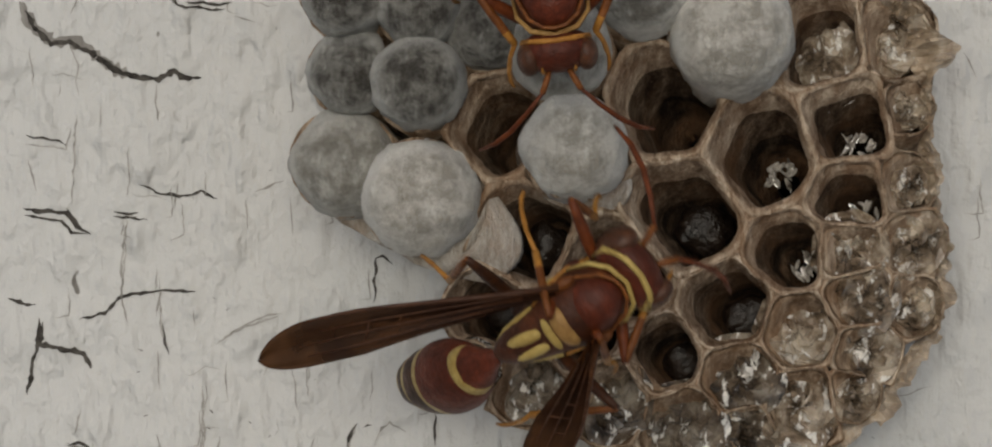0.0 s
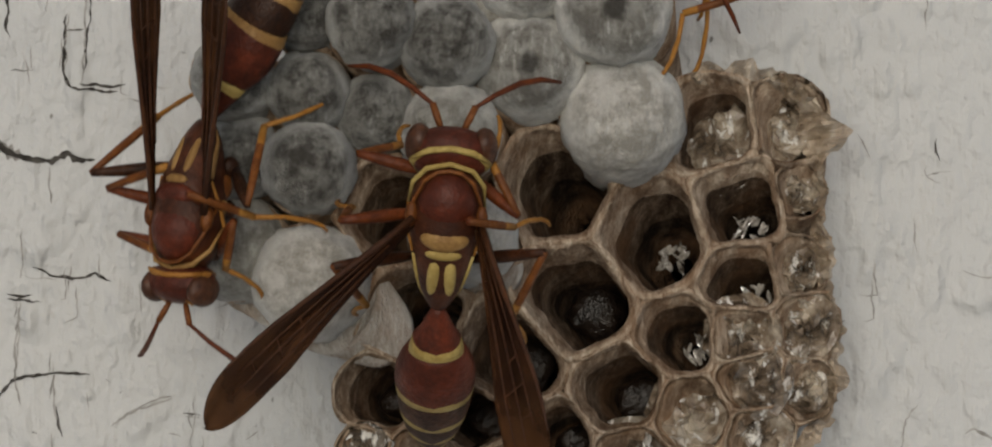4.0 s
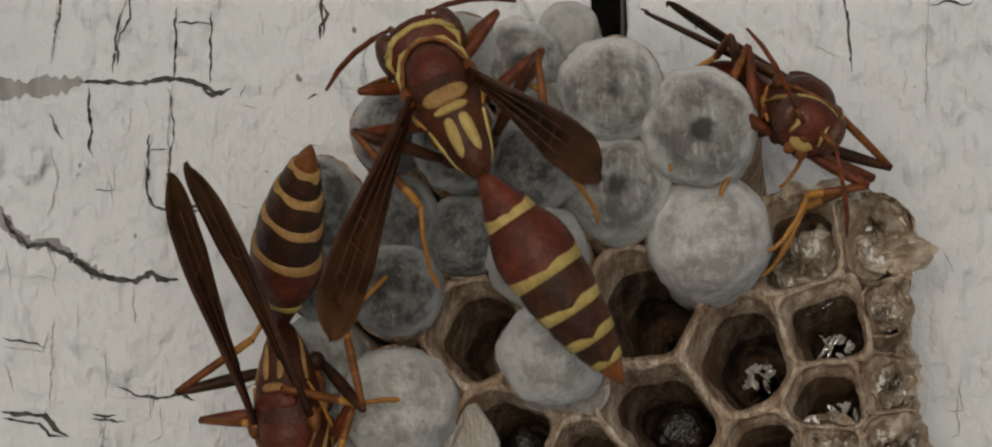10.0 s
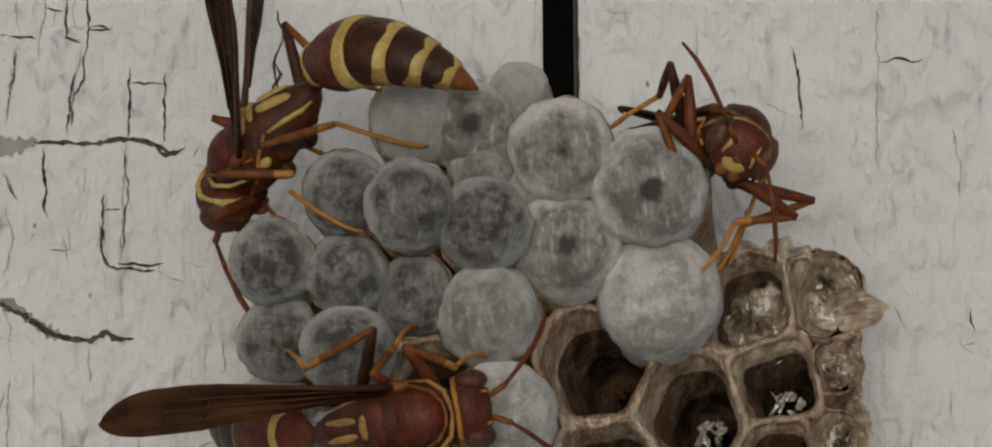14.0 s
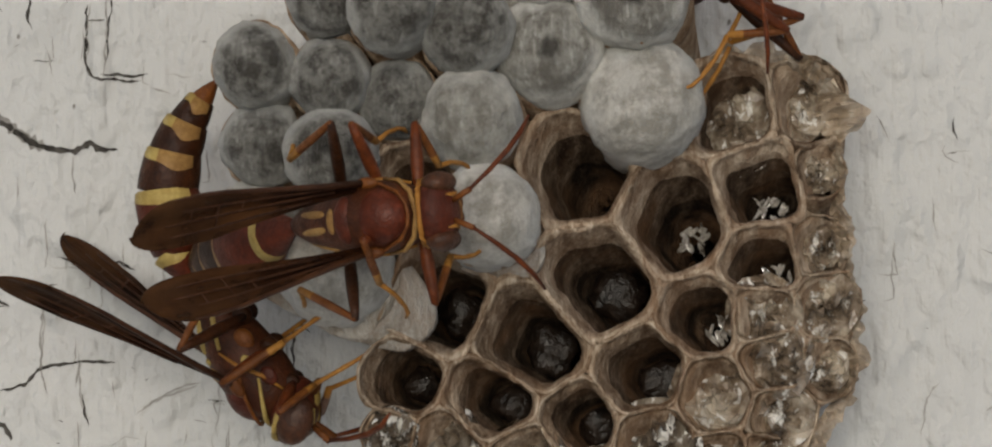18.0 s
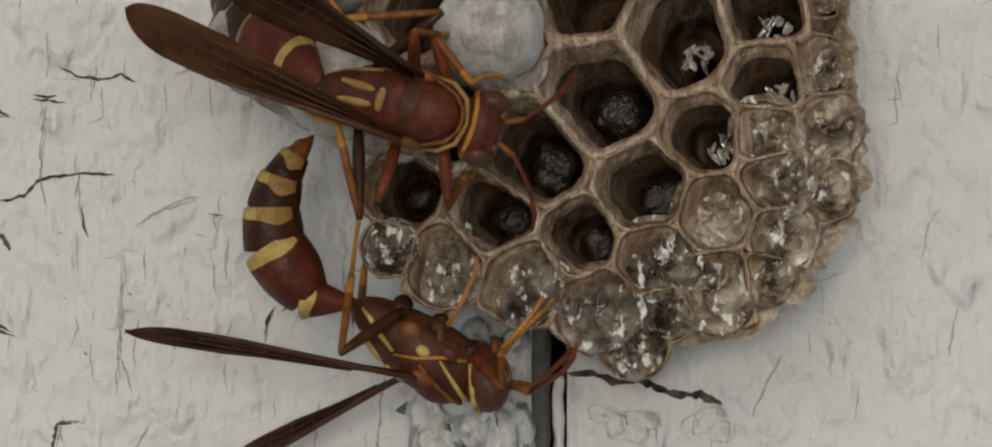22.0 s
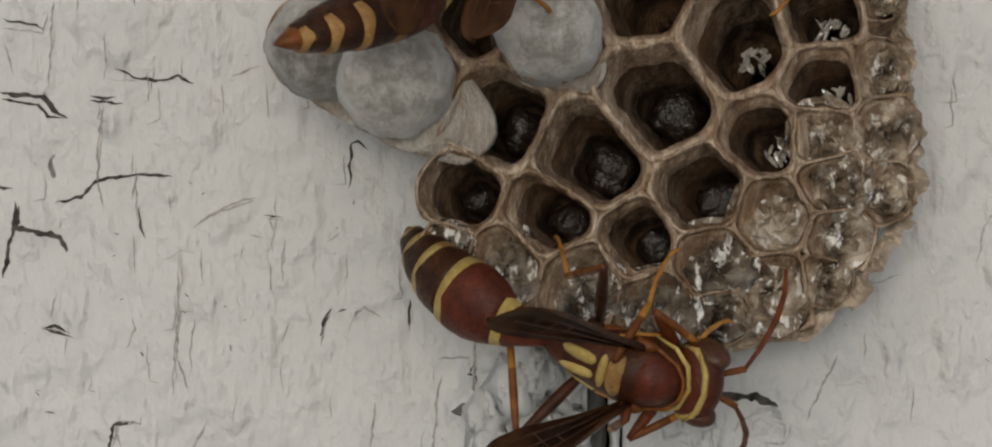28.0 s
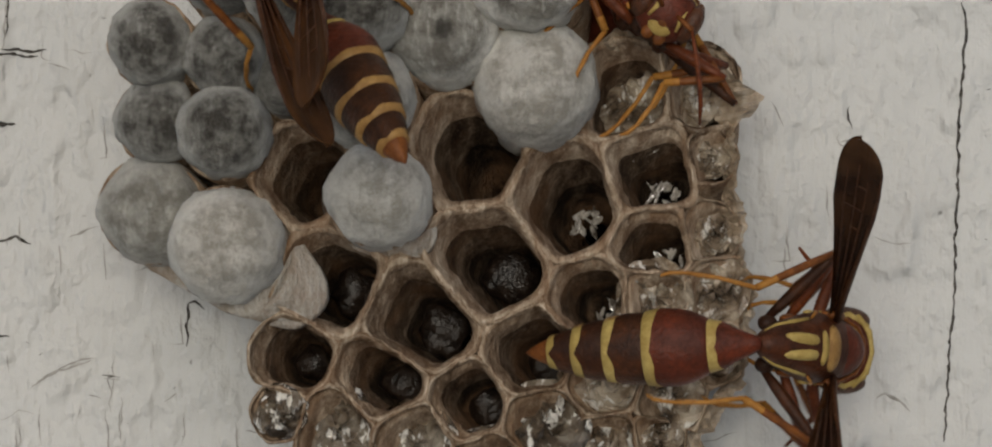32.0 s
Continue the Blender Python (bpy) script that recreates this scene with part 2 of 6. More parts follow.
TAN = shell("tan_band_shell", (0.19, 0.098, 0.03), (0.40, 0.245, 0.083))
LEGTIP = shell("yellow_amber_shell", (0.24, 0.098, 0.017), (0.47, 0.23, 0.048))
EYE = shell("brown_compound_eye", (0.035, 0.013, 0.006), (0.105, 0.036, 0.013), 3000, 0.3, 0.35)
MEMBRANE = wing_material()
VEIN = shell("wing_vein", (0.03, 0.011, 0.005), (0.085, 0.032, 0.012))
OVERHEAD = plain("white_overhead_block", (0.5, 0.5, 0.49), (0.62, 0.61, 0.6), 8, 0.6)
BOUNCE = plain("pale_bounce_ground", (0.18, 0.18, 0.17), (0.34, 0.34, 0.33), 3, 0.9)


# ---- building helpers; all shapes in millimetres ----
def mesh(name, verts, faces, mats, which=None, smooth=True):
    me = bpy.data.meshes.new(name)
    me.from_pydata([(v[0] * MM, v[1] * MM, v[2] * MM) for v in verts], [], faces)
    for m in mats if isinstance(mats, (list, tuple)) else (mats,):
        me.materials.append(m)
    if which is not None:
        me.polygons.foreach_set("material_index", list(which))
    me.polygons.foreach_set("use_smooth", [smooth] * len(me.polygons))
    me.update()
    return me


def part(name, me, parent=None, at=(0, 0, 0), label="", m=None):
    ob = new(name, me)
    ob.parent = parent
    ob.matrix_basis = m if m is not None else Matrix.Translation(Vector(at) * MM)
    return tagged(ob, label)


def lathe(rings, seg=16, close=(True, True)):
    """Rings of (centre, radius_x, radius_z, axis y): skin along y. Returns verts and faces."""
    v, f = [], []
    for (cx, cy, cz), rx, rz in rings:
        for k in range(seg):
            a = 2 * math.pi * k / seg
            v.append((cx + rx * math.cos(a), cy, cz + rz * math.sin(a)))
    for i in range(len(rings) - 1):
        for k in range(seg):
            a, b = i * seg + k, i * seg + (k + 1) % seg
            f.append((a, b, b + seg, a + seg))
    if close[0]:
        f.append(tuple(reversed(range(seg))))
    if close[1]:
        f.append(tuple(range((len(rings) - 1) * seg, len(rings) * seg)))
    return v, f


def tube(points, radii, seg=8):
    """A round skin along a bent line."""
    v, f = [], []
    pts = [Vector(p) for p in points]
    side = None
    for i, p in enumerate(pts):
        d = (pts[min(i + 1, len(pts) - 1)] - pts[max(i - 1, 0)]).normalized()
        if side is None:
            side = d.orthogonal().normalized()
        side = (side - d * side.dot(d)).normalized()
        up = d.cross(side)
        for k in range(seg):
            a = 2 * math.pi * k / seg
            v.append(tuple(p + (side * math.cos(a) + up * math.sin(a)) * radii[i]))
    for i in range(len(pts) - 1):
        for k in range(seg):
            a, b = i * seg + k, i * seg + (k + 1) % seg
            f.append((a, b, b + seg, a + seg))
    f.append(tuple(reversed(range(seg))))
    f.append(tuple(range((len(pts) - 1) * seg, len(pts) * seg)))
    return v, f


def ball(c, r, seg=14, rows=9, squash=None):
    """An ellipsoid with radii r."""
    rings = []
    for i in range(1, rows):
        a = math.pi * i / rows
        rings.append(((c[0], c[1] - r[1] * math.cos(a), c[2]), r[0] * math.sin(a), r[2] * math.sin(a)))
    v, f = lathe(rings, seg, (False, False))
    v += [(c[0], c[1] - r[1], c[2]), (c[0], c[1] + r[1], c[2])]
    n = len(v)
    for k in range(seg):
        f.append(((k + 1) % seg, k, n - 2))
        a = (rows - 2) * seg
        f.append((a + k, a + (k + 1) % seg, n - 1))
    return v, f


def rough(x, y, z, s, seed=0.0):
    return noise.fractal(Vector((x * s + seed, y * s - seed, z * s + 3.1 * seed)), 1.0, 2.0, 4)


# ---- the wall: two painted boards with a gap between them ----
GAP_L, GAP_R = 1.9, 3.85


def wall_relief(x, z):
    """Height of the paint skin over the board, millimetres."""
    h = 0.07 * rough(x, 0, z * 0.6, 0.5, 2.0) + 0.03 * rough(x, 0, z * 0.5, 1.9, 5.0)
    h += 0.22 * rough(x, 0, z, 0.09, 9.0)
    # peeling lumps beside the lower end of the gap
    if -5.2 < x < 2.2 and z < -15.2:
        fade = min(1.0, (x + 5.2) / 0.6, (2.2 - x) / 0.7, (-15.2 - z) / 1.2)
        fold = abs(rough(x, 0, z, 0.33, 4.0)) + 0.5 * abs(rough(x, 0, z, 0.8, 7.0))
        h += fade * (1.7 * min(0.62, fold) + 0.12 * rough(x, 0, z, 2.2, 1.0))
    return h


def board(name, x0, x1, z0, z1, step, label):
    """A thick plank whose front follows the paint relief, with finer columns in the part that is seen."""
    xs = [x0 + (x1 - x0) * k / round((x1 - x0) / step) for k in range(round((x1 - x0) / step) + 1)]
    zs = [z0 + (z1 - z0) * k / round((z1 - z0) / step) for k in range(round((z1 - z0) / step) + 1)]
    nx, nz = len(xs), len(zs)
    v, f = [], []
    for z in zs:
        for x in xs:
            edge = min(1.0, min(abs(x - GAP_L), abs(x - GAP_R)) / 0.9)
            v.append((x, -wall_relief(x, z) * (0.3 + 0.7 * edge) + 0.35 * (1 - edge) ** 2, z))
    for j in range(nz - 1):
        for i in range(nx - 1):
            a = j * nx + i
            f.append((a, a + 1, a + 1 + nx, a + nx))
    n = len(v)
    for z in (zs[0], zs[-1]):
        for x in (xs[0], xs[-1]):
            v.append((x, 19, z))
    f.append((n, n + 2, n + 3, n + 1))
    f.append(tuple([n + 1] + [j * nx + nx - 1 for j in range(nz)][::1] + [n + 3]))
    f.append(tuple([n + 2] + [j * nx for j in range(nz)][::-1] + [n]))
    f.append(tuple([n] + list(range(nx)) + [n + 1]))
    f.append(tuple([n + 3] + [(nz - 1) * nx + i for i in range(nx)][::-1] + [n + 2]))
    ob = part(name, mesh(name, v, f, PAINT))
    return tagged(ob, label, "wall", kind="structure")


wall_west = board("wall_west", -46, GAP_L, -36, 36, 0.24, "white painted wooden board with cracked flaking paint")
wall_east = board("wall_east", GAP_R, 48, -36, 36, 0.24, "white painted wooden board with fine bumps and hairline cracks")


def slab(name, x0, x1, y0, y1, z0, z1, mat, label, category="wall"):
    v = [(x, y, z) for x in (x0, x1) for y in (y0, y1) for z in (z0, z1)]
    f = [(0, 1, 3, 2), (4, 6, 7, 5), (0, 4, 5, 1), (2, 3, 7, 6), (0, 2, 6, 4), (1, 5, 7, 3)]
    return tagged(part(name, mesh(name, v, f, mat, smooth=False)), label, category, kind="structure")


# near-black backing board, added to close the open joint from behind
slab("wall_back", -60, 60, 19.5, 30, -60, 60, GAP, "near-black board added behind the open board joint")
# the rest of the house wall round the two boards, with a soffit above and ground, both added and unseen
slab("wall_north", -900, -46, 0, 19, -1500, 700, PAINT, "plain white painted house wall")
slab("wall_south", 48, 900, 0, 19, -1500, 700, PAINT, "plain white painted house wall")
slab("wall_upper", -46, 48, 0, 19, 36, 700, PAINT, "plain white painted house wall")
slab("wall_lower", -46, 48, 0, 19, -1500, -36, PAINT, "plain white painted house wall")
# unseen slab overhead, added to cut off the upper sky
slab("ceiling", -900, 900, -260, 0, 260, 280, OVERHEAD, "unseen white soffit slab, added to block light from above", "ceiling")
# unseen ground plane, added as a neutral reflector from below
slab("ground", -60000, 60000, -60000, 60000, -1520, -1500, BOUNCE, "unseen pale ground, added to bounce light onto the wall", "ground")


def crack(points, width, owner, mat=None, seed=0, name="crack", lift=0.045):
    """A dark split in the paint, along points (x, z), as an uneven ribbon laid close over the skin."""
    rnd = random.Random(seed)
    line = []
    for (xa, za), (xb, zb) in zip(points[:-1], points[1:]):
        far = math.hypot(xb - xa, zb - za)
        k = max(1, int(far / 0.22))
        for i in range(k):
            q = i / k
            line.append((xa + (xb - xa) * q, za + (zb - za) * q))
    line.append(points[-1])
    v, f = [], []
    drift = 0.0
    for i, (x, z) in enumerate(line):
        x0, z0 = line[max(i - 1, 0)]
        x1, z1 = line[min(i + 1, len(line) - 1)]
        d = math.hypot(x1 - x0, z1 - z0) or 1
        sx, sz = -(z1 - z0) / d, (x1 - x0) / d
        drift = 0.7 * drift + rnd.uniform(-0.07, 0.07)
        taper = min(1.0, (min(i, len(line) - 1 - i) + 0.4) / 3)
        w = width * (0.44 if mat is FAINT else 0.56) * taper * rnd.uniform(0.45, 1.35)
        for s in (-1, 1):
            px, pz = x + sx * (drift + s * w), z + sz * (drift + s * w)
            v.append((px, -wall_relief(px, pz) - lift, pz))
    for i in range(len(line) - 1):
        f.append((2 * i, 2 * i + 1, 2 * i + 3, 2 * i + 2))
    return part(name, mesh(name, v, f, mat or CRACK, smooth=False), owner)


def paint_flake(x, z, wide, tall, turn, curl, seed, owner):
    """A loose chip of old paint, bent up along its edges."""
    rnd = random.Random(seed)
    v, f, n = [], [], 9
    ca, sa = math.cos(radians(turn)), math.sin(radians(turn))
    for j in range(n):
        for i in range(n):
            p, q = i / (n - 1) * 2 - 1, j / (n - 1) * 2 - 1
            far = max(abs(p), abs(q)) / max(0.001, math.hypot(p, q)) if (p or q) else 1.0
            p, q = p * (0.35 + 0.65 * far), q * (0.35 + 0.65 * far)
            a = p * wide * (1 + 0.25 * rough(p, q, seed, 0.9)) / 2
            b = q * tall * (1 + 0.25 * rough(q, seed, p, 0.9)) / 2
            lift = 0.12 + curl * (0.55 * max(0.0, p * ca + q) ** 2 + 0.25 * p * p) + 0.12 * rough(p, q, seed, 1.6)
            v.append((a * ca - b * sa, -lift, a * sa + b * ca))
    m = len(v)
    v += [(a, y + 0.16, c) for a, y, c in v]
    for j in range(n - 1):
        for i in range(n - 1):
            k = j * n + i
            f.append((k, k + 1, k + n + 1, k + n))
            f.append((m + k, m + k + n, m + k + n + 1, m + k + 1))
    rim = [i for i in range(n)] + [j * n + n - 1 for j in range(1, n)] + [(n - 1) * n + i for i in range(n - 2, -1, -1)] + [j * n for j in range(n - 2, 0, -1)]
    for a, b in zip(rim, rim[1:] + rim[:1]):
        f.append((a, m + a, m + b, b))
    return part("paint_flake", mesh("paint_flake", v, f, PAINT), owner, (x, -wall_relief(x, z), z))


# the joint's lower end: a grey backing strip and a splinter of white paint beside it
def joint_strip(name, x0, x1, y, z0, z1, mat, label, seed):
    """A thin upright strip with uneven long edges."""
    v, f, n = [], [], 60
    for j in range(n + 1):
        z = z0 + (z1 - z0) * j / n
        a, b = x0 + 0.14 * rough(seed, 0, z, 1.3), x1 + 0.14 * rough(seed + 9, 0, z, 1.1)
        bow = 0.12 * rough(seed, 3, z, 0.8)
        v += [(a, y + 0.25 + bow, z), ((a * 2 + b) / 3, y + bow, z), ((a + b * 2) / 3, y + 0.05 + bow, z), (b, y + 0.3 + bow, z), (b, y + 1.2, z), (a, y + 1.2, z)]
    for j in range(n):
        for i in range(6):
            f.append((j * 6 + i, j * 6 + (i + 1) % 6, j * 6 + 6 + (i + 1) % 6, j * 6 + 6 + i))
    f += [tuple(reversed(range(6))), tuple(n * 6 + i for i in range(6))]
    return tagged(part(name, mesh(name, v, f, mat)), label, "wall", kind="structure")


joint_strip("trim_backing", 1.7, 2.95, 1.0, -36, -13.6, DULL, "dull grey backing strip inside the board joint", 3)
joint_strip("trim_splinter", 3.08, 3.68, -0.1, -36, -17.1, PAINT, "splinter of white paint inside the board joint", 8)
rnd = random.Random(12)
for k in range(46):
    # bulging clots of old paint and filler beside the joint's lower end
    size = rnd.uniform(0.55, 1.5)
    x, z = rnd.uniform(-4.0, 1.3), -14.8 - 11.5 * rnd.random() ** 0.85
    v, f = ball((0, 0, 0), (size, size * rnd.uniform(1.0, 1.5), size * rnd.uniform(0.7, 1.4)), 18, 12)
    v = [tuple(Vector(q) * (1 + 0.42 * rough(q[0], q[1], q[2], 0.8, k * 1.3) + 0.12 * rough(q[0], q[1], q[2], 2.6, k))) for q in v]
    part("paint_clot", mesh("paint_clot", v, f, PAINT), wall_west, (x, -wall_relief(x, z) - 0.25 * size, z))
for k in range(30):
    # shade of the cavities between the clots, laid on as random dark ribbons
    x, z = rnd.uniform(-4.6, 1.2), -15.2 - 10.5 * rnd.random()
    line = [(x, z)]
    for _ in range(rnd.randint(2, 4)):
        x, z = x + rnd.uniform(-0.6, 0.6), z + rnd.uniform(-0.7, 0.3)
        line.append((min(x, 1.4), z))
    crack(tuple(line), rnd.uniform(0.15, 0.5), wall_west, DULL if k % 3 else CRACK, 300 + k, "grime_line")
for k in range(7):
    paint_flake(rnd.uniform(4.8, 12.0), -19.2 - 0.9 * rnd.random(), rnd.uniform(1.4, 2.8), rnd.uniform(0.8, 1.5), rnd.uniform(-20, 20), rnd.uniform(0.2, 0.5), 50 + k, wall_east)


# ---- the nest ----
def spot(u, w, depth):
    """The place of a point of the comb's face: u to the right and w down in the face's own units, at a depth off the wall."""
    k = (300.0 - depth) / 8700.0
    return Vector(((u + 326) * k, -depth, -w * k))


def face_depth(u, w):
    d = 12.4 - 0.0070 * u - 0.0060 * w
    d -= max(0, (abs(u + 230) - 330) / 100) ** 1.3 * 1.2
    d -= max(0, (abs(w + 40) - 330) / 100) ** 1.3 * 1.0
    return d + 0.5 * rough(u * 0.01, w * 0.01, 0, 1.0, 3.0)


ROOT_U, ROOT_W, SHRINK_U, SHRINK_W = 150.0, 210.0, 0.90, 0.80


def root_of(u, w):
    a, b = ROOT_U + (u - ROOT_U) * SHRINK_U, ROOT_W + (w - ROOT_W) * SHRINK_W
    return spot(a, b, 2.6)


# centre (u, w), radius, kind, extra height: the brood cells of the comb
CAPPED = (
    (-702, -291, 70, "grey", 1.0), (-587, -400, 68, "grey", 0.3), (-489, -380, 74, "grey", 1.7),
    (-586, -269, 66, "grey", -0.2), (-477, -233, 66, "grey", 0.2), (-369, -346, 78, "grey", 1.3),
    (-237, -310, 90, "spot", 1.6), (-244, -463, 86, "spot", 1.9), (-106, -402, 96, "spot", 3.6),
    (-92, -231, 98, "white", 2.6), (-362, -204, 82, "pale", 2.2), (-692, -166, 68, "grey", 0.4),
    (-587, -150, 76, "grey", 1.3), (-342, -50, 82, "white", 4.4), (-388, -502, 74, "spot", -0.4),
    (-310, -552, 48, "veil", -1.6), (-366, -438, 56, "pale", -0.6), (-478, -512, 72, "veil", -0.8),
    (-703, -24, 84, "pale", 0.2), (-584, 30, 92, "white", 1.4), (-300, -405, 50, "white", -0.6),
)
# centre, radius, pit depth, what is inside
OPEN = (
    (-455, -85, 82, 9, ""), (-190, -118, 92, 10, ""), (-40, -45, 98, 8.5, "glint"), (92, -92, 84, 6.5, "glint"),
    (55, -212, 84, 6.5, "film"), (168, -225, 66, 4.0, "torn"), (-165, 55, 92, 9.5, "grub"), (-418, 88, 78, 8.5, "grub"),
    (-278, 150, 84, 8.5, "grub"), (-480, 210, 64, 6.0, "grub"), (-338, 248, 70, 6.5, "grub"), (-195, 287, 64, 5.5, "grub"),
    (100, 30, 74, 5.5, "glint"), (-91, 207, 76, 7.0, "grub"), (2, 118, 68, 6.0, "glint"), (99, 112, 62, 3.0, "film"),
    (196, 102, 56, 1.8, "film"), (118, 186, 62, 2.2, "film"), (16, 242, 68, 2.4, "film"), (126, 275, 54, 1.6, "film"),
    (-76, 316, 70, 2.4, "dim"), (20, 362, 70, 1.6, "film"), (-165, 392, 72, 2.0, "dim"), (-108, 452, 52, 1.4, "film"),
    (-285, 352, 70, 2.6, "dim"), (-410, 326, 66, 2.6, "dim"), (-498, 300, 44, 1.8, "dim"), (196, 200, 50, 1.4, "torn"),
    (186, 8, 48, 2.4, "torn"), (106, 342, 42, 1.2, "film"), (190, -110, 40, 2.0, "torn"), (-60, 395, 50, 1.6, "dim"),
)


def region(i, cells, reach):
    """The cell's own share of the face: a polygon cut by the halfway lines to its neighbours."""
    u, w, r = cells[i][:3]
    poly = [(u + reach * r * math.cos(a), w + reach * r * math.sin(a)) for a in (2 * math.pi * k / 24 for k in range(24))]
    for j, (u2, w2, r2, *_) in enumerate(cells):
        if j == i:
            continue
        dx, dy = u2 - u, w2 - w
        far = math.hypot(dx, dy)
        if far > 260:
            continue
        cut = far * r / (r + r2)
        nx, ny = dx / far, dy / far
        out = []
        for (ax, ay), (bx, by) in zip(poly, poly[1:] + poly[:1]):
            da, db = (ax - u) * nx + (ay - w) * ny - cut, (bx - u) * nx + (by - w) * ny - cut
            if da <= 0:
                out.append((ax, ay))
            if da * db < 0:
                q = da / (da - db)
                out.append((ax + (bx - ax) * q, ay + (by - ay) * q))
        poly = out
    return poly


def rounded(poly, c, count, soft):
    """count points round c on the polygon's edge, with its corners eased."""
    out = []
    for k in range(count):
        a = 2 * math.pi * k / count
        dx, dy = math.cos(a), math.sin(a)
        best = 1e9
        for (ax, ay), (bx, by) in zip(poly, poly[1:] + poly[:1]):
            ex, ey = bx - ax, by - ay
            den = dx * ey - dy * ex
            if abs(den) < 1e-9:
                continue
            t = ((ax - c[0]) * ey - (ay - c[1]) * ex) / den
            s = ((ax - c[0]) * dy - (ay - c[1]) * dx) / den
            if t > 0 and -1e-6 <= s <= 1 + 1e-6:
                best = min(best, t)
        out.append(best)
    # where no neighbour stands, the wall ends at the cell's own radius
    free = [b > 1.27 * c[2] for b in out]
    out = [min(b, 1.06 * c[2]) if g else b for b, g in zip(out, free)]
    for _ in range(3):
        out = [(out[k - 1] + 2 * out[k] + out[(k + 1) % count]) / 4 if free[k] else out[k] for k in range(count)]
    for _ in range(soft):
        out = [min(out[k], (out[k - 1] + 2 * out[k] + out[(k + 1) % count]) / 4) for k in range(count)]
    return out


SEG = 48


def paper_cell(i, cells, nest):
    """One paper tube: outer wall from the root, a crest on the line shared with its neighbours, the inner wall and the floor."""
    u, w, r = cells[i][:3]
    open_cell = i >= len(CAPPED)
    poly = region(i, cells, 1.3 if open_cell else 1.0)
    radii = rounded(poly, (u, w, r if open_cell else 2 * r), SEG, 0 if open_cell else 3)
    inner = rounded(poly, (u, w, r if open_cell else 2 * r), SEG, 5)
    pit = cells[i][3] if open_cell else 2.0
    torn = open_cell and cells[i][4] == "torn"
    lift = cells[i][4] * 0.8 - 1.5 if not open_cell else 0.0
    top = face_depth(u, w) + lift
    root, mouth = root_of(u, w), spot(u, w, top)
    pit = min(pit, (mouth - root).length - 1.2)
    length = (mouth - root).length
    rings = []

    deep = open_cell and pit > 5

    def ring(q, size, drop=0.0, fine=1.0, ragged=0.0, shift=0.0):
        """q 1: the mouth, 0: the root; size: share of the cell's own region; drop: below the face, millimetres"""
        row = []
        for n in range(SEG):
            a = 2 * math.pi * n / SEG
            ca, sa = math.cos(a), math.sin(a)
            swell, mix_in = size, max(0.0, min(1.0, (1.0 - size) / 0.06))
            if size < 0.98:
                swell *= 1 + 0.04 * rough(ca, sa, i * 5.0, 1.3, i) + 0.018 * rough(ca, sa, i * 3.0 + size * 9, 5.0, i)
            reach = (radii[n] * (1 - mix_in) + inner[n] * mix_in) * swell
            uu, ww = u + shift * r + reach * ca, w + shift * 0.8 * r + reach * sa
            p = root_of(uu, ww).lerp(spot(uu, ww, face_depth(uu, ww) + lift - drop), q)
            k = 0.30 * rough(p.x, p.y, p.z, 0.55, 1.0) + fine * (0.20 * rough(p.x, p.y, p.z, 1.7, 2.0) + 0.07 * rough(p.x, p.y, p.z, 4.5, 3.0))
            p += Vector((k * 0.35, k * (0.6 + ragged * 4.0), k * 0.35))
            row.append(p)
        rings.append(row)

    edge = 1.0 if torn else 0.15
    mouth_size = 0.885 if deep else 0.93
    ring(0.0, 0.99)
    ring(0.5, 0.99)
    ring(1.0, 1.035, -0.03, 1.0)
    ring(1.0, 0.985, -0.09, 1.0, edge)
    ring(1.0, 0.955, -0.04, 1.0, edge)
    ring(1.0, (0.955 + mouth_size) / 2, 0.14, 0.9, edge * 0.5)
    ring(1.0, mouth_size + 0.015, 0.36, 0.9, edge * 0.5)
    ring(1.0, mouth_size - 0.01, 0.62, 0.8, edge * 0.3)
    ring(1 - 0.12 * pit / length, mouth_size - 0.035, 0, 0.7, edge * 0.3, 0.01)
    ring(1 - 0.26 * pit / length, mouth_size - 0.08, 0, 0.6, 0, 0.07)
    ring(1 - 0.42 * pit / length, mouth_size - 0.13, 0, 0.5, 0, 0.15)
    ring(1 - 0.60 * pit / length, mouth_size - 0.18, 0, 0.5, 0, 0.23)
    ring(1 - 0.8 * pit / length, mouth_size - 0.23, 0, 0.4, 0, 0.30)
    ring(1 - pit / length, mouth_size - 0.28, 0, 0.3, 0, 0.34)
    ring(1 - pit / length - 0.02, 0.25, 0, 0.2, 0, 0.34)
    base = Vector(mouth)
    v = [tuple(p - base) for row in rings for p in row]
    f, m = [], []
    for a in range(len(rings) - 1):
        for n in range(SEG):
            b = (n + 1) % SEG
            f.append((a * SEG + n, (a + 1) * SEG + n, (a + 1) * SEG + b, a * SEG + b))
            # deeper rings take darker papers: pit shade in the colour, over the stain
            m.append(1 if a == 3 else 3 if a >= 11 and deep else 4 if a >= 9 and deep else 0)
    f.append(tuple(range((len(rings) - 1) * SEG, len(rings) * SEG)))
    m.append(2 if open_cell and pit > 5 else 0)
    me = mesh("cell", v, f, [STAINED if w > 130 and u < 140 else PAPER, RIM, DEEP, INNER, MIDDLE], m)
    return part("cell", me, nest, mouth), mouth, root, top


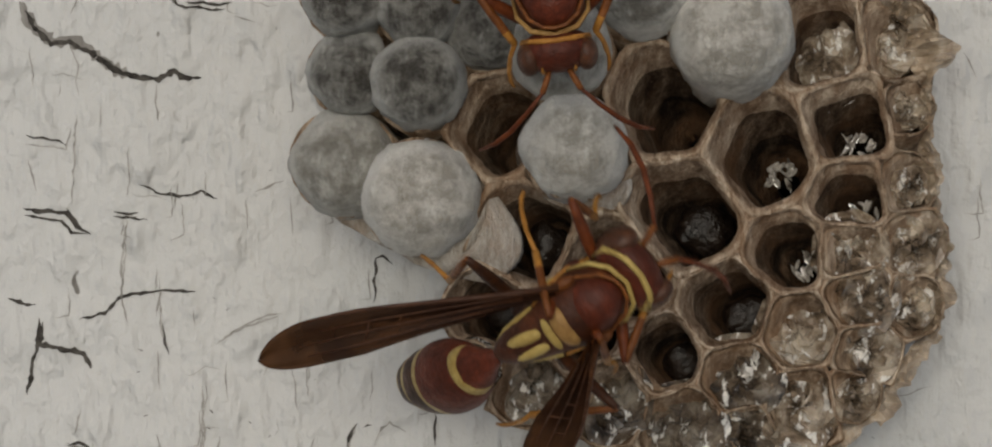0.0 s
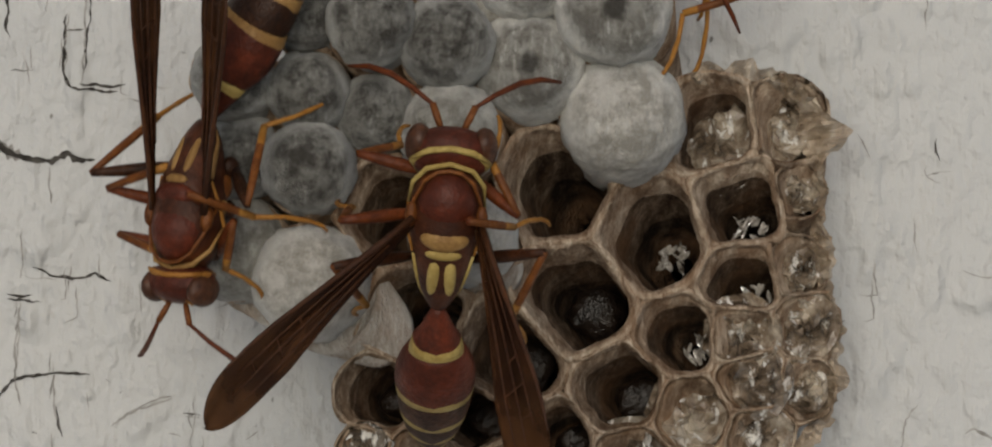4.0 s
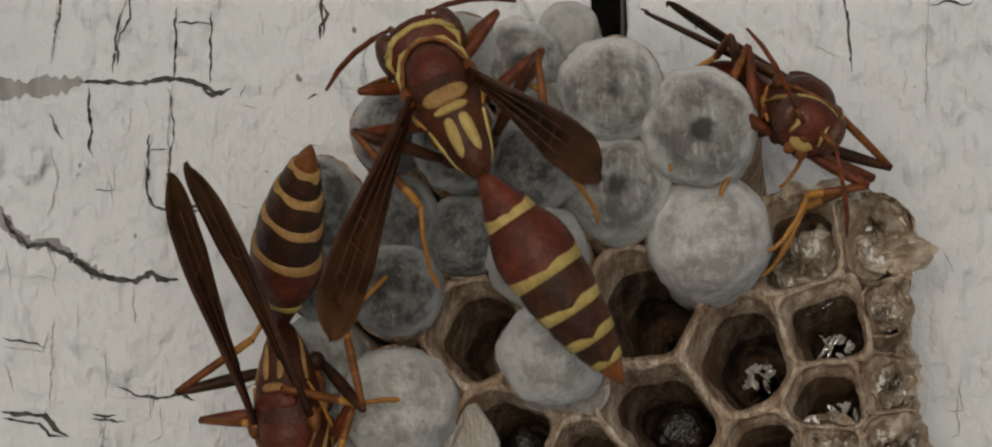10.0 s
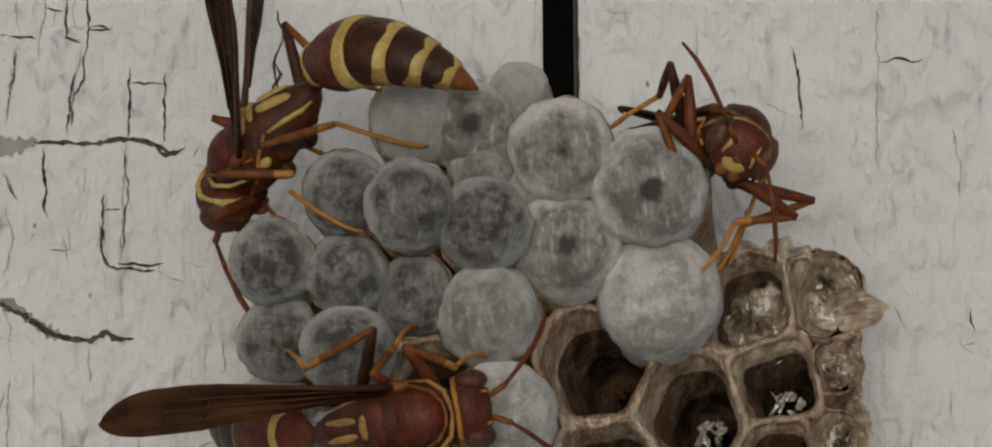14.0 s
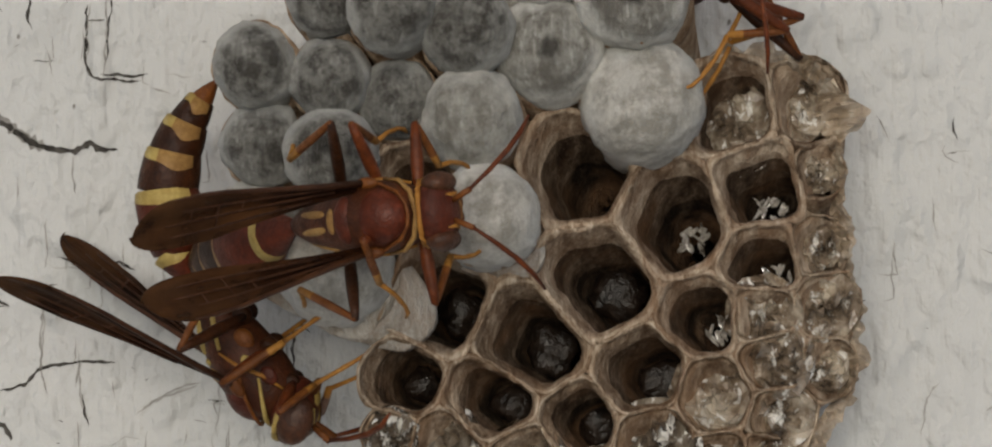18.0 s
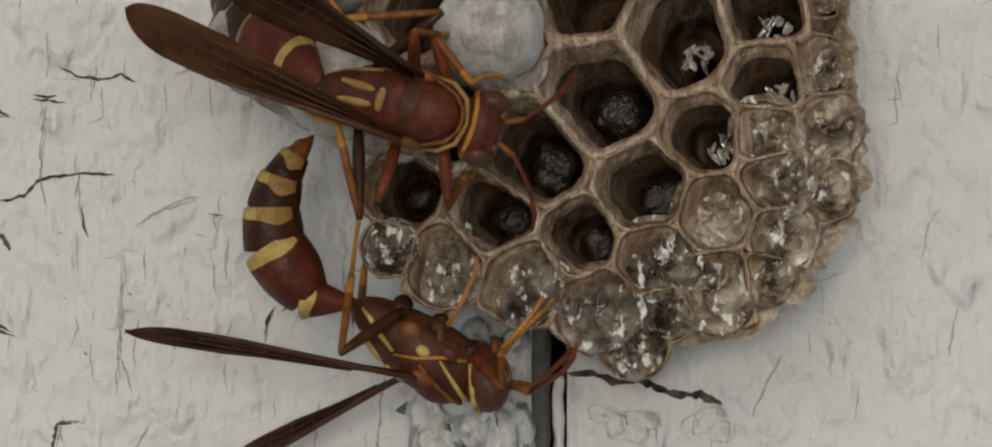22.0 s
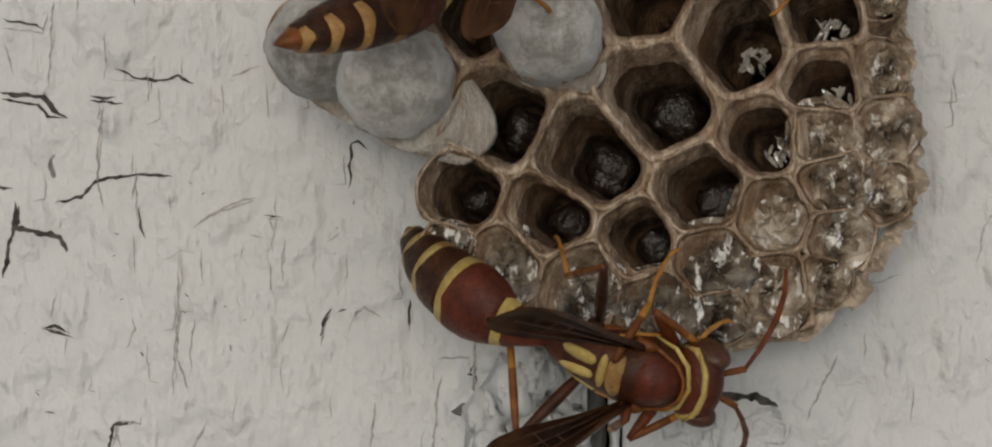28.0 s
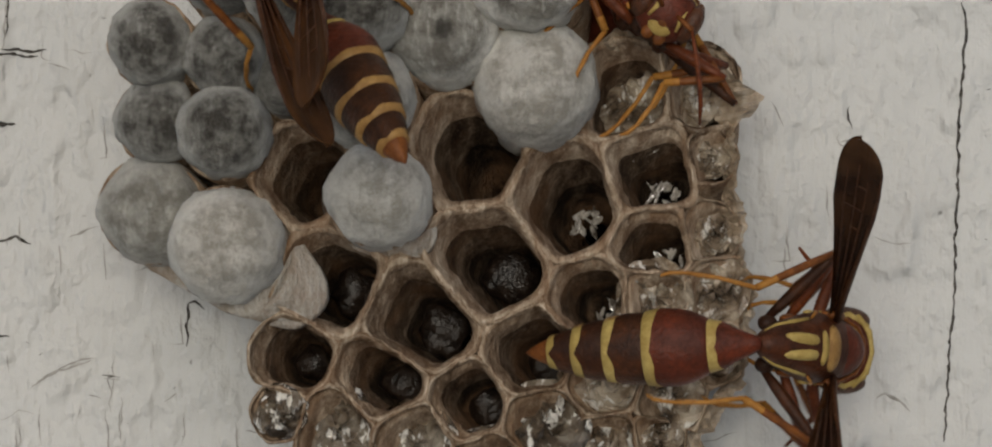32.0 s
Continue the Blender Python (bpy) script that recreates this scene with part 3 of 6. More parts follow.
def silk_cap(i, cell, mouth, root, r, look_kind, u_far=False):
    """A domed silk lid that bulges out of the cell."""
    k = (300.0 + mouth.y) / 8700.0
    rad = r * k * 0.985
    axis = (mouth - root).normalized()
    axis = (axis + Vector((0, -0.55, 0))).normalized()
    turn = Vector((0, -1, 0)).rotation_difference(axis).to_matrix()
    rows, seg = 18, 48
    long = look_kind == "white" or u_far
    v, f = [], []
    high = rad * (0.9 if look_kind != "white" else 0.92)
    for j in range(rows):
        q = j / (rows - 1)
        if q < 0.3:
            rr, hh = rad * (0.93 + 0.07 * math.sin(q / 0.3 * math.pi / 2)) * (1.03 if long else 1.0), (-8.5 if long else -2.6) * (1 - q / 0.3)
        else:
            a = (q - 0.3) / 0.7 * math.pi / 2
            rr, hh = rad * math.cos(a) ** 0.92, high * math.sin(a)
        for n in range(seg):
            b = 2 * math.pi * n / seg
            p = Vector((rr * math.cos(b), -hh, rr * math.sin(b)))
            d = 0.22 * rough(p.x, p.y, p.z, 0.55, i * 1.7) + 0.10 * rough(p.x, p.y, p.z, 1.6, i * 2.3)
            p *= 1 + d * min(1.0, rr / rad + 0.35) / max(rad, 1)
            v.append(tuple(turn @ p + Vector((0, -0.9, 0))))
    for j in range(rows - 1):
        for n in range(seg):
            b = (n + 1) % seg
            f.append((j * seg + n, (j + 1) * seg + n, (j + 1) * seg + b, j * seg + b))
    f.append(tuple(range((rows - 1) * seg, rows * seg)))
    mat = {"grey": CAP_GREY, "white": CAP_WHITE, "spot": CAP_SPOT, "pale": CAP_PALE, "veil": CAP_VEIL}[look_kind]
    words = {"grey": "grey mottled silk cap", "white": "bulging white silk cap", "spot": "pale silk cap with a dark middle", "pale": "pale grey mottled silk cap", "veil": "thin veil of pale silk"}
    return part("cap", mesh("cap", v, f, mat), cell, (0, 0, 0), words[look_kind])


def crumpled(i, cell, mouth, root, r, pit, inside):
    """What sits in an open cell: a wrinkled film, wet shreds coloured pale as glints, or a grub darkened as in shade.
    """
    k = (300.0 + mouth.y) / 8700.0
    rnd = random.Random(100 + i)
    axis = (mouth - root).normalized()
    if inside in ("film", "torn", "dim"):
        seg, rows = 18, 7
        rad = r * k * (0.8 if inside == "torn" else 1.04)
        v, f = [], []
        c = -axis * pit * (0.2 if pit < 2.3 else 0.4)
        for j in range(rows):
            q = (j + 0.15) / (rows - 0.85)
            for n in range(seg):
                a = 2 * math.pi * (n + 0.5 * (j % 2)) / seg
                x, z = rad * q * math.cos(a), rad * q * math.sin(a)
                h = rnd.uniform(-0.45, 0.45) + 0.9 * rough(x, 0, z, 0.7, i) + 0.35 * (1 - q * q) - 0.25
                v.append((c.x + x + rnd.uniform(-0.12, 0.12), c.y - h, c.z + z + rnd.uniform(-0.12, 0.12)))
        for j in range(rows - 1):
            for n in range(seg):
                b = (n + 1) % seg
                f.append((j * seg + n, j * seg + b, (j + 1) * seg + b))
                f.append((j * seg + n, (j + 1) * seg + b, (j + 1) * seg + n))
        f.append(tuple(reversed(range(seg))))
        part("film", mesh("film", v, f, DIM if inside == "dim" else FILM, smooth=False), cell, (0, 0, 0), "brown wrinkled film with glints in its colour" if inside == "dim" else "clear wrinkled film with glints in its colour")
    if inside == "glint":
        # small pale pieces put in for the wet glints
        for n in range(13):
            turn, out = rnd.uniform(0, 2 * math.pi), 0.85 * math.sqrt(rnd.random())
            o = -axis * (pit * 0.6) + Vector((0.62 + out * math.cos(turn), -0.3 + rnd.uniform(-0.4, 0.2), -0.5 + 0.75 * out * math.sin(turn)))
            wide, tall, lean = rnd.uniform(0.08, 0.24), rnd.uniform(0.14, 0.5), rnd.uniform(-1.1, 1.1)
            v, f = ball((0, 0, 0), (wide, 0.07, tall), 7, 6)
            v = [tuple(o + Vector((x * rnd.uniform(0.6, 1.4) + z * lean, y + 0.3 * x + rnd.uniform(-0.04, 0.04), z * rnd.uniform(0.85, 1.15)))) for x, y, z in v]
            part("shred", mesh("shred", v, f, GLINT, smooth=False), cell, (0, 0, 0), "wet shred of film, coloured pale as a glint")
    # the grub's near-black colour also carries the shade of the pit
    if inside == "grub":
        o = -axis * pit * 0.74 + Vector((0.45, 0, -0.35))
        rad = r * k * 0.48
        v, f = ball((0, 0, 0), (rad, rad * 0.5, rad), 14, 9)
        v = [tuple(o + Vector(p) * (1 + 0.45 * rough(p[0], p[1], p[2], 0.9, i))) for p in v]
        part("grub", mesh("grub", v, f, GRUB), cell, (0, 0, 0), "glossy grub, darkened for the pit's shade")


def build_nest():
    nest = new("wasp_nest")
    tagged(nest, "grey-brown paper comb with silk-capped and open cells on the wall", "wasp nest")
    cells = [*CAPPED, *OPEN]
    for i in range(len(cells)):
        cell, mouth, root, top = paper_cell(i, cells, nest)
        if i < len(CAPPED):
            silk_cap(i, cell, mouth, root, cells[i][2], cells[i][3], cells[i][1] > -30)
        else:
            crumpled(i, cell, mouth, root, cells[i][2], cells[i][3], cells[i][4])
    # thin torn paper along the free edge: stretches of a ragged, see-through fringe
    hem = ((20, -285), (95, -292), (160, -276), (196, -238), (206, -180), (214, -110), (212, -40), (222, 30), (238, 100), (236, 170), (226, 235), (176, 305), (140, 360), (70, 415), (-30, 440))
    for k in range(7):
        rnd = random.Random(40 + k)
        v, f, cols, rows = [], [], 26, 6
        for n in range(cols):
            s = (k * 2 + n / (cols - 1) * 2.15)
            a = min(int(s), len(hem) - 2)
            q = s - a
            u, w = hem[a][0] + (hem[a + 1][0] - hem[a][0]) * q, hem[a][1] + (hem[a + 1][1] - hem[a][1]) * q
            du, dw = hem[a + 1][0] - hem[a][0], hem[a + 1][1] - hem[a][1]
            far = math.hypot(du, dw)
            ou, ow = -dw / far * -1, du / far * -1
            wide = 12 + 30 * abs(rough(s, k, 0, 1.3, 2.0)) + 7 * max(0.0, rough(s, 0, k, 2.5, 5.0)) + rnd.uniform(0, 1) + 54 * math.exp(-((w + 196) / 26) ** 2) * (u > 150)
            for j in range(rows):
                e = j / (rows - 1) * 1.25 - 0.25
                d = face_depth(u, w) - 0.5 + 0.9 * e + 0.5 * rough(s * 3, e * 2, k, 1.0) + 0.35 * math.sin(s * 11 + e * 3)
                v.append(tuple(spot(u + ou * wide * e, w + ow * wide * e, d)))
        base = Vector(v[cols * rows // 2])
        v = [tuple(Vector(p) - base) for p in v]
        top = len(v)
        v += [(x - 0.02, y + 0.06, z) for x, y, z in v]
        for n in range(cols - 1):
            for j in range(rows - 1):
                a = n * rows + j
                f.append((a, a + 1, a + rows + 1, a + rows))
                f.append((top + a, top + a + rows, top + a + rows + 1, top + a + 1))
            a = n * rows + rows - 1
            f.append((a, top + a, top + a + rows, a + rows))
        part("paper_fringe", mesh("paper_fringe", v, f, TISSUE, smooth=False), nest, base, "thin torn paper edge")
    # pale sleeves of silk and paper that run from two large caps down to the next open cells
    for k, (u0, w0, r0, d0, u1, w1, r1, d1) in enumerate(((-562, 50, 88, 16.2, -478, 106, 60, 14.4), (-352, -40, 80, 15.4, -292, 12, 46, 13.8), (-690, -8, 74, 13.8, -606, 60, 60, 12.6))):
        v, f, cols, rows = [], [], 28, 9
        for j in range(rows):
            q = j / (rows - 1)
            cu, cw, cr, cd = u0 + (u1 - u0) * q, w0 + (w1 - w0) * q, r0 + (r1 - r0) * q ** 1.4, d0 + (d1 - d0) * q
            for n in range(cols):
                a = 2 * math.pi * n / cols
                reach = cr * (1 + 0.05 * rough(math.cos(a), math.sin(a), q * 2 + k, 1.2, k) + 0.02 * rough(math.cos(a) * 3, math.sin(a) * 3, q * 6, 1.0, k))
                v.append(tuple(spot(cu + reach * math.cos(a), cw + reach * math.sin(a), cd - 1.6 * abs(math.sin(a - 0.6)) * (1 - q))))
        base = Vector(v[0])
        v = [tuple(Vector(p) - base) for p in v]
        for j in range(rows - 1):
            for n in range(cols):
                b = (n + 1) % cols
                f.append((j * cols + n, j * cols + b, (j + 1) * cols + b, (j + 1) * cols + n))
        f.append(tuple(reversed(range(cols))))
        f.append(tuple(range((rows - 1) * cols, rows * cols)))
        part("silk_sleeve", mesh("silk_sleeve", v, f, SLEEVE), nest, base, "pale sleeve of silk and paper")
    # the back of the comb and its stalk on the wall
    c = spot(-140, 60, 2.6)
    v, f = ball((c.x, -2.3, c.z), (10.0, 1.1, 10.0), 28, 12)
    v = [(x + 0.5 * rough(x, y, z, 0.3), y, z + 0.5 * rough(z, y, x, 0.3)) for x, y, z in v]
    part("comb_back", mesh("comb_back", v, f, PAPER), nest)
    v, f = tube([(c.x, -2.0, c.z), (c.x, -1.0, c.z + 0.3), (c.x + 0.1, 0.4, c.z + 0.5)], [1.6, 1.0, 1.8], 12)
    part("stalk", mesh("stalk", v, f, BROWN), nest)
    return nest


wasp_nest = build_nest()


# ---- splits and stains in the paint ----
crack(((-30.20, 9.16), (-29.69, 8.12), (-28.83, 7.32), (-27.79, 7.52), (-26.76, 6.89), (-25.39, 5.85), (-24.01, 5.50), (-22.98, 5.42), (-22.11, 5.83), (-21.77, 5.48), (-20.63, 5.37)), 0.30, wall_west, CRACK, 1)
crack(((-26.02, 16.27), (-23.95, 16.19), (-21.71, 16.28), (-21.29, 16.35), (-19.81, 16.23), (-18.95, 15.81), (-18.26, 15.46), (-17.67, 15.80)), 0.22, wall_west, CRACK, 2)
crack(((-20.65, 20.31), (-20.76, 18.59), (-20.91, 16.45)), 0.14, wall_west, CRACK, 3)
crack(((-18.75, 20.13), (-18.83, 18.23), (-18.95, 16.16)), 0.12, wall_west, CRACK, 4)
crack(((-20.65, 19.45), (-18.76, 19.37)), 0.12, wall_west, CRACK, 5)
crack(((-23.58, 20.33), (-24.01, 18.61), (-24.22, 16.71)), 0.13, wall_west, CRACK, 6)
crack(((-25.50, 16.03), (-25.34, 14.47), (-25.45, 12.58), (-25.18, 12.13)), 0.17, wall_west, CRACK, 7)
crack(((-20.85, 16.17), (-21.14, 12.38), (-21.30, 9.45)), 0.12, wall_west, FAINT, 8)
crack(((-22.17, 13.42), (-22.33, 10.32), (-21.92, 9.45), (-21.23, 9.34), (-19.33, 9.26)), 0.16, wall_west, CRACK, 9)
crack(((-27.21, 20.53), (-27.39, 18.63), (-27.57, 17.25)), 0.16, wall_west, FAINT, 10)
crack(((-27.76, 14.66), (-26.90, 13.28)), 0.12, wall_west, FAINT, 11)
crack(((-12.88, 20.60), (-12.37, 19.91), (-12.82, 19.22), (-12.72, 18.53)), 0.16, wall_west, CRACK, 12)
crack(((-25.19, 10.40), (-23.98, 10.39)), 0.10, wall_west, CRACK, 13)
crack(((-22.18, 12.63), (-21.28, 12.62)), 0.10, wall_west, FAINT, 14)
crack(((-24.67, 11.37), (-24.16, 9.46)), 0.10, wall_west, FAINT, 15)
crack(((-23.05, 5.15), (-22.99, 3.08)), 0.13, wall_west, FAINT, 16)
crack(((-24.04, -0.36), (-22.84, -0.89), (-21.12, -1.00), (-20.60, -0.73), (-19.74, -1.11)), 0.14, wall_west, CRACK, 17)
crack(((-30.24, 1.92), (-28.00, 1.56), (-27.82, 2.76)), 0.12, wall_west, FAINT, 18)
crack(((-30.26, -2.05), (-28.19, -2.23), (-27.68, -2.92), (-26.82, -3.10)), 0.16, wall_west, CRACK, 19)
crack(((-25.43, -2.15), (-23.54, -2.26)), 0.12, wall_west, CRACK, 20)
crack(((-13.54, 15.36), (-13.05, 15.57)), 0.24, wall_west, CRACK, 21)
crack(((-27.59, 12.76), (-27.26, 11.04), (-27.79, 8.97)), 0.14, wall_west, FAINT, 22)
crack(((-28.01, -1.69), (-27.66, -2.38), (-26.62, -3.06)), 0.22, wall_west, CRACK, 23)
crack(((-25.41, -1.85), (-24.03, -1.84)), 0.13, wall_west, CRACK, 24)
crack(((-24.72, -2.01), (-24.88, -6.16)), 0.10, wall_west, FAINT, 25)
crack(((-24.57, 1.78), (-24.73, -0.98)), 0.10, wall_west, FAINT, 26)
crack(((-27.29, -7.73), (-25.91, -7.38), (-24.87, -6.51), (-24.18, -6.26), (-22.80, -6.25), (-20.90, -6.14)), 0.17, wall_west, CRACK, 27)
crack(((-22.87, -6.25), (-22.62, -8.57), (-22.27, -9.60)), 0.13, wall_west, FAINT, 28)
crack(((-27.97, -9.36), (-26.93, -9.63), (-26.58, -10.32)), 0.16, wall_west, CRACK, 29)
crack(((-11.22, -6.77), (-11.06, -4.36), (-10.72, -4.18), (-10.20, -4.70)), 0.13, wall_west, CRACK, 30)
crack(((-15.71, -8.42), (-14.84, -8.45)), 0.16, wall_west, FAINT, 31)
crack(((-24.12, -21.02), (-23.78, -19.64), (-22.57, -19.80), (-22.39, -19.28)), 0.17, wall_west, FAINT, 32)
crack(((-20.60, -11.32), (-20.58, -16.16), (-20.74, -18.24)), 0.14, wall_west, FAINT, 33)
crack(((-20.52, -13.57), (-19.66, -13.73)), 0.10, wall_west, FAINT, 34)
crack(((-27.95, -14.58), (-26.56, -14.98), (-26.22, -15.15)), 0.13, wall_west, CRACK, 35)
crack(((-12.23, -13.35), (-12.73, -15.42)), 0.14, wall_west, FAINT, 36)
crack(((-22.62, -15.83), (-22.48, -16.03)), 0.19, wall_west, CRACK, 37)
crack(((-17.61, -15.45), (-17.47, -15.59)), 0.14, wall_west, CRACK, 38)
crack(((-24.03, -9.30), (-23.89, -9.40)), 0.14, wall_west, CRACK, 39)
crack(((-19.68, -8.90), (-18.30, -8.02), (-16.23, -7.32)), 0.14, wall_west, FAINT, 40)
crack(((3.87, -16.88), (5.25, -16.98), (6.63, -17.39), (7.67, -17.10), (8.71, -17.65), (10.09, -18.06), (11.13, -17.98), (12.34, -18.60)), 0.36, wall_east, CRACK, 41)
crack(((13.90, -19.42), (14.59, -17.69), (15.44, -16.30), (15.61, -15.78)), 0.17, wall_east, FAINT, 42)
crack(((24.60, -15.90), (24.93, -14.17), (25.27, -13.13)), 0.14, wall_east, FAINT, 43)
crack(((23.18, -10.72), (23.51, -8.65), (24.19, -7.78)), 0.14, wall_east, FAINT, 44)
crack(((23.70, -15.87), (23.91, -16.01)), 0.22, wall_east, CRACK, 45)
crack(((-31.19, -6.62), (-29.63, -6.95)), 0.20, wall_west, CRACK, 46)
crack(((-29.45, -7.64), (-29.37, -9.03), (-28.06, -9.44), (-27.02, -9.54), (-26.67, -10.40)), 0.29, wall_west, CRACK, 47)
crack(((-29.28, -7.82), (-29.62, -9.38), (-30.12, -11.81)), 0.24, wall_west, CRACK, 48)
crack(((-30.34, -1.59), (-27.92, -1.92), (-27.40, -2.61), (-26.70, -2.95)), 0.24, wall_west, CRACK, 49)
crack(((-27.42, 3.45), (-27.75, -1.40)), 0.12, wall_west, FAINT, 50)
crack(((-30.19, 2.39), (-27.94, 1.78)), 0.12, wall_west, CRACK, 51)
crack(((-20.43, -11.06), (-20.57, -17.30)), 0.12, wall_west, FAINT, 52)
crack(((-28.03, -14.57), (-26.64, -14.90)), 0.16, wall_west, FAINT, 53)
crack(((-24.02, -19.74), (-22.46, -19.73)), 0.14, wall_west, FAINT, 54)
crack(((-30.01, 1.01), (-29.66, -0.72)), 0.12, wall_west, FAINT, 55)
crack(((-28.36, -18.03), (-28.02, -18.03)), 0.19, wall_west, CRACK, 56)
crack(((31.49, 12.52), (31.57, 10.43), (31.35, 5.56), (31.16, 0.33), (31.03, -3.15), (30.77, -6.98), (30.55, -11.86)), 0.14, wall_east, CRACK, 57)
crack(((26.77, -9.44), (27.29, -9.09), (28.69, -10.13)), 0.22, wall_east, FAINT, 58)
crack(((20.96, 6.90), (21.49, 5.51)), 0.14, wall_east, FAINT, 59)
crack(((-21.50, 9.65), (-20.29, 9.51), (-18.93, 9.62)), 0.14, wall_west, CRACK, 60)
crack(((-18.89, 8.82), (-17.68, 8.55)), 0.14, wall_west, FAINT, 61)
crack(((-4.40, 23.37), (-4.24, 22.51)), 0.12, wall_west, FAINT, 62)
crack(((-6.65, 22.35), (-5.45, 22.27)), 0.12, wall_west, CRACK, 63)
crack(((-7.37, 18.56), (-6.26, 18.72)), 0.14, wall_west, FAINT, 64)
crack(((-27.35, 22.07), (-25.80, 21.95)), 0.14, wall_west, CRACK, 65)
crack(((-24.07, 23.32), (-24.18, 21.94), (-23.39, 21.77)), 0.13, wall_west, CRACK, 66)
crack(((-22.86, 22.63), (-21.66, 22.45)), 0.13, wall_west, CRACK, 67)
crack(((-12.68, 23.42), (-12.35, 22.04), (-12.87, 20.32), (-12.71, 18.59)), 0.14, wall_west, CRACK, 68)
crack(((-27.01, 21.45), (-27.09, 19.03)), 0.14, wall_west, FAINT, 69)
crack(((-23.39, 21.42), (-24.10, 17.29)), 0.14, wall_west, FAINT, 70)
crack(((20.26, 23.21), (20.23, 19.07), (20.12, 14.24)), 0.09, wall_east, FAINT, 71)
crack(((10.22, 18.10), (10.56, 18.03)), 0.14, wall_east, FAINT, 72)
crack(((14.01, 18.07), (15.39, 17.37)), 0.14, wall_east, FAINT, 73)
crack(((5.43, 23.13), (6.63, 23.02)), 0.14, wall_east, FAINT, 74)
crack(((-26.83, 22.08), (-25.97, 22.11)), 0.16, wall_west, CRACK, 75)
crack(((-27.87, 22.19), (-27.35, 22.26)), 0.14, wall_west, CRACK, 76)
crack(((-25.27, 23.62), (-24.33, 23.48)), 0.16, wall_west, CRACK, 77)
crack(((-24.35, 21.95), (-23.38, 21.74)), 0.20, wall_west, CRACK, 78)
crack(((-22.96, 22.49), (-21.72, 22.38)), 0.22, wall_west, CRACK, 79)
crack(((-23.01, 24.22), (-22.96, 22.49), (-23.11, 21.29), (-23.22, 19.73), (-23.75, 18.87), (-24.04, 17.14)), 0.12, wall_west, CRACK, 80)
crack(((-24.12, 24.24), (-24.24, 22.68)), 0.13, wall_west, CRACK, 81)
crack(((-25.26, 24.25), (-25.45, 22.86), (-25.74, 20.79)), 0.14, wall_west, FAINT, 82)
crack(((-26.82, 24.26), (-26.83, 22.53)), 0.12, wall_west, FAINT, 83)
crack(((-26.91, 21.49), (-27.20, 19.08), (-27.39, 17.69)), 0.12, wall_west, CRACK, 84)
crack(((-19.28, 15.96), (-18.76, 15.54), (-17.90, 15.81)), 0.22, wall_west, CRACK, 85)
crack(((-17.21, 15.35), (-16.96, 16.04)), 0.13, wall_west, CRACK, 86)
crack(((-17.21, 15.01), (-16.18, 14.72)), 0.14, wall_west, FAINT, 87)
crack(((-27.59, 14.58), (-27.42, 13.89), (-26.84, 13.13)), 0.14, wall_west, CRACK, 88)
crack(((-21.18, 15.98), (-20.85, 14.18), (-21.03, 12.79), (-21.23, 10.38)), 0.10, wall_west, CRACK, 89)
crack(((-22.24, 12.56), (-21.21, 12.55)), 0.12, wall_west, CRACK, 90)
crack(((-26.23, 11.22), (-25.95, 11.32)), 0.22, wall_west, CRACK, 91)
crack(((-15.58, 23.81), (-15.14, 23.46)), 0.22, wall_west, CRACK, 92)
crack(((-14.55, 23.45), (-13.86, 23.10)), 0.17, wall_west, CRACK, 93)
crack(((-14.72, 23.11), (-15.16, 20.69)), 0.16, wall_west, FAINT, 94)
crack(((-13.58, 15.21), (-13.06, 15.49)), 0.17, wall_west, CRACK, 95)
crack(((-22.42, 12.12), (-22.50, 10.39)), 0.13, wall_west, FAINT, 96)
crack(((-24.08, 11.61), (-24.16, 10.40)), 0.13, wall_west, FAINT, 97)
crack(((-23.16, 14.89), (-23.27, 13.51)), 0.14, wall_west, FAINT, 98)
crack(((-15.93, 19.66), (-16.01, 18.80)), 0.14, wall_west, FAINT, 99)
crack(((-24.76, -2.54), (-24.93, -4.61), (-24.98, -6.69), (-24.73, -7.90)), 0.14, wall_west, FAINT, 100)
crack(((-22.91, -5.99), (-22.97, -7.55)), 0.14, wall_west, FAINT, 101)
crack(((-22.66, -7.89), (-22.58, -8.93), (-22.40, -9.62)), 0.13, wall_west, CRACK, 102)
crack(((-19.70, -9.08), (-18.67, -8.21), (-17.98, -7.96), (-16.42, -7.50)), 0.14, wall_west, FAINT, 103)
crack(((-15.83, -8.37), (-14.86, -8.43)), 0.14, wall_west, CRACK, 104)
crack(((-14.75, -15.29), (-14.48, -14.07)), 0.14, wall_west, FAINT, 105)
crack(((-12.74, -14.93), (-12.40, -13.71), (-12.06, -13.36)), 0.16, wall_west, CRACK, 106)
crack(((-11.78, -13.53), (-11.30, -13.46)), 0.19, wall_west, CRACK, 107)
crack(((-11.18, -14.57), (-10.84, -13.53), (-10.33, -13.25), (-9.46, -13.87)), 0.16, wall_west, FAINT, 108)
crack(((-7.89, -14.55), (-7.84, -12.82)), 0.14, wall_west, CRACK, 109)
crack(((-9.93, -21.49), (-9.87, -20.11), (-9.60, -18.55)), 0.16, wall_west, FAINT, 110)
crack(((-6.15, -16.96), (-6.41, -19.04), (-6.53, -21.47)), 0.17, wall_west, FAINT, 111)
crack(((-6.33, -16.10), (-4.25, -16.01)), 0.14, wall_west, FAINT, 112)
crack(((-4.26, -14.18), (-4.30, -18.34)), 0.19, wall_west, FAINT, 113)
crack(((-24.31, -21.59), (-23.98, -19.85), (-22.76, -19.74)), 0.17, wall_west, CRACK, 114)
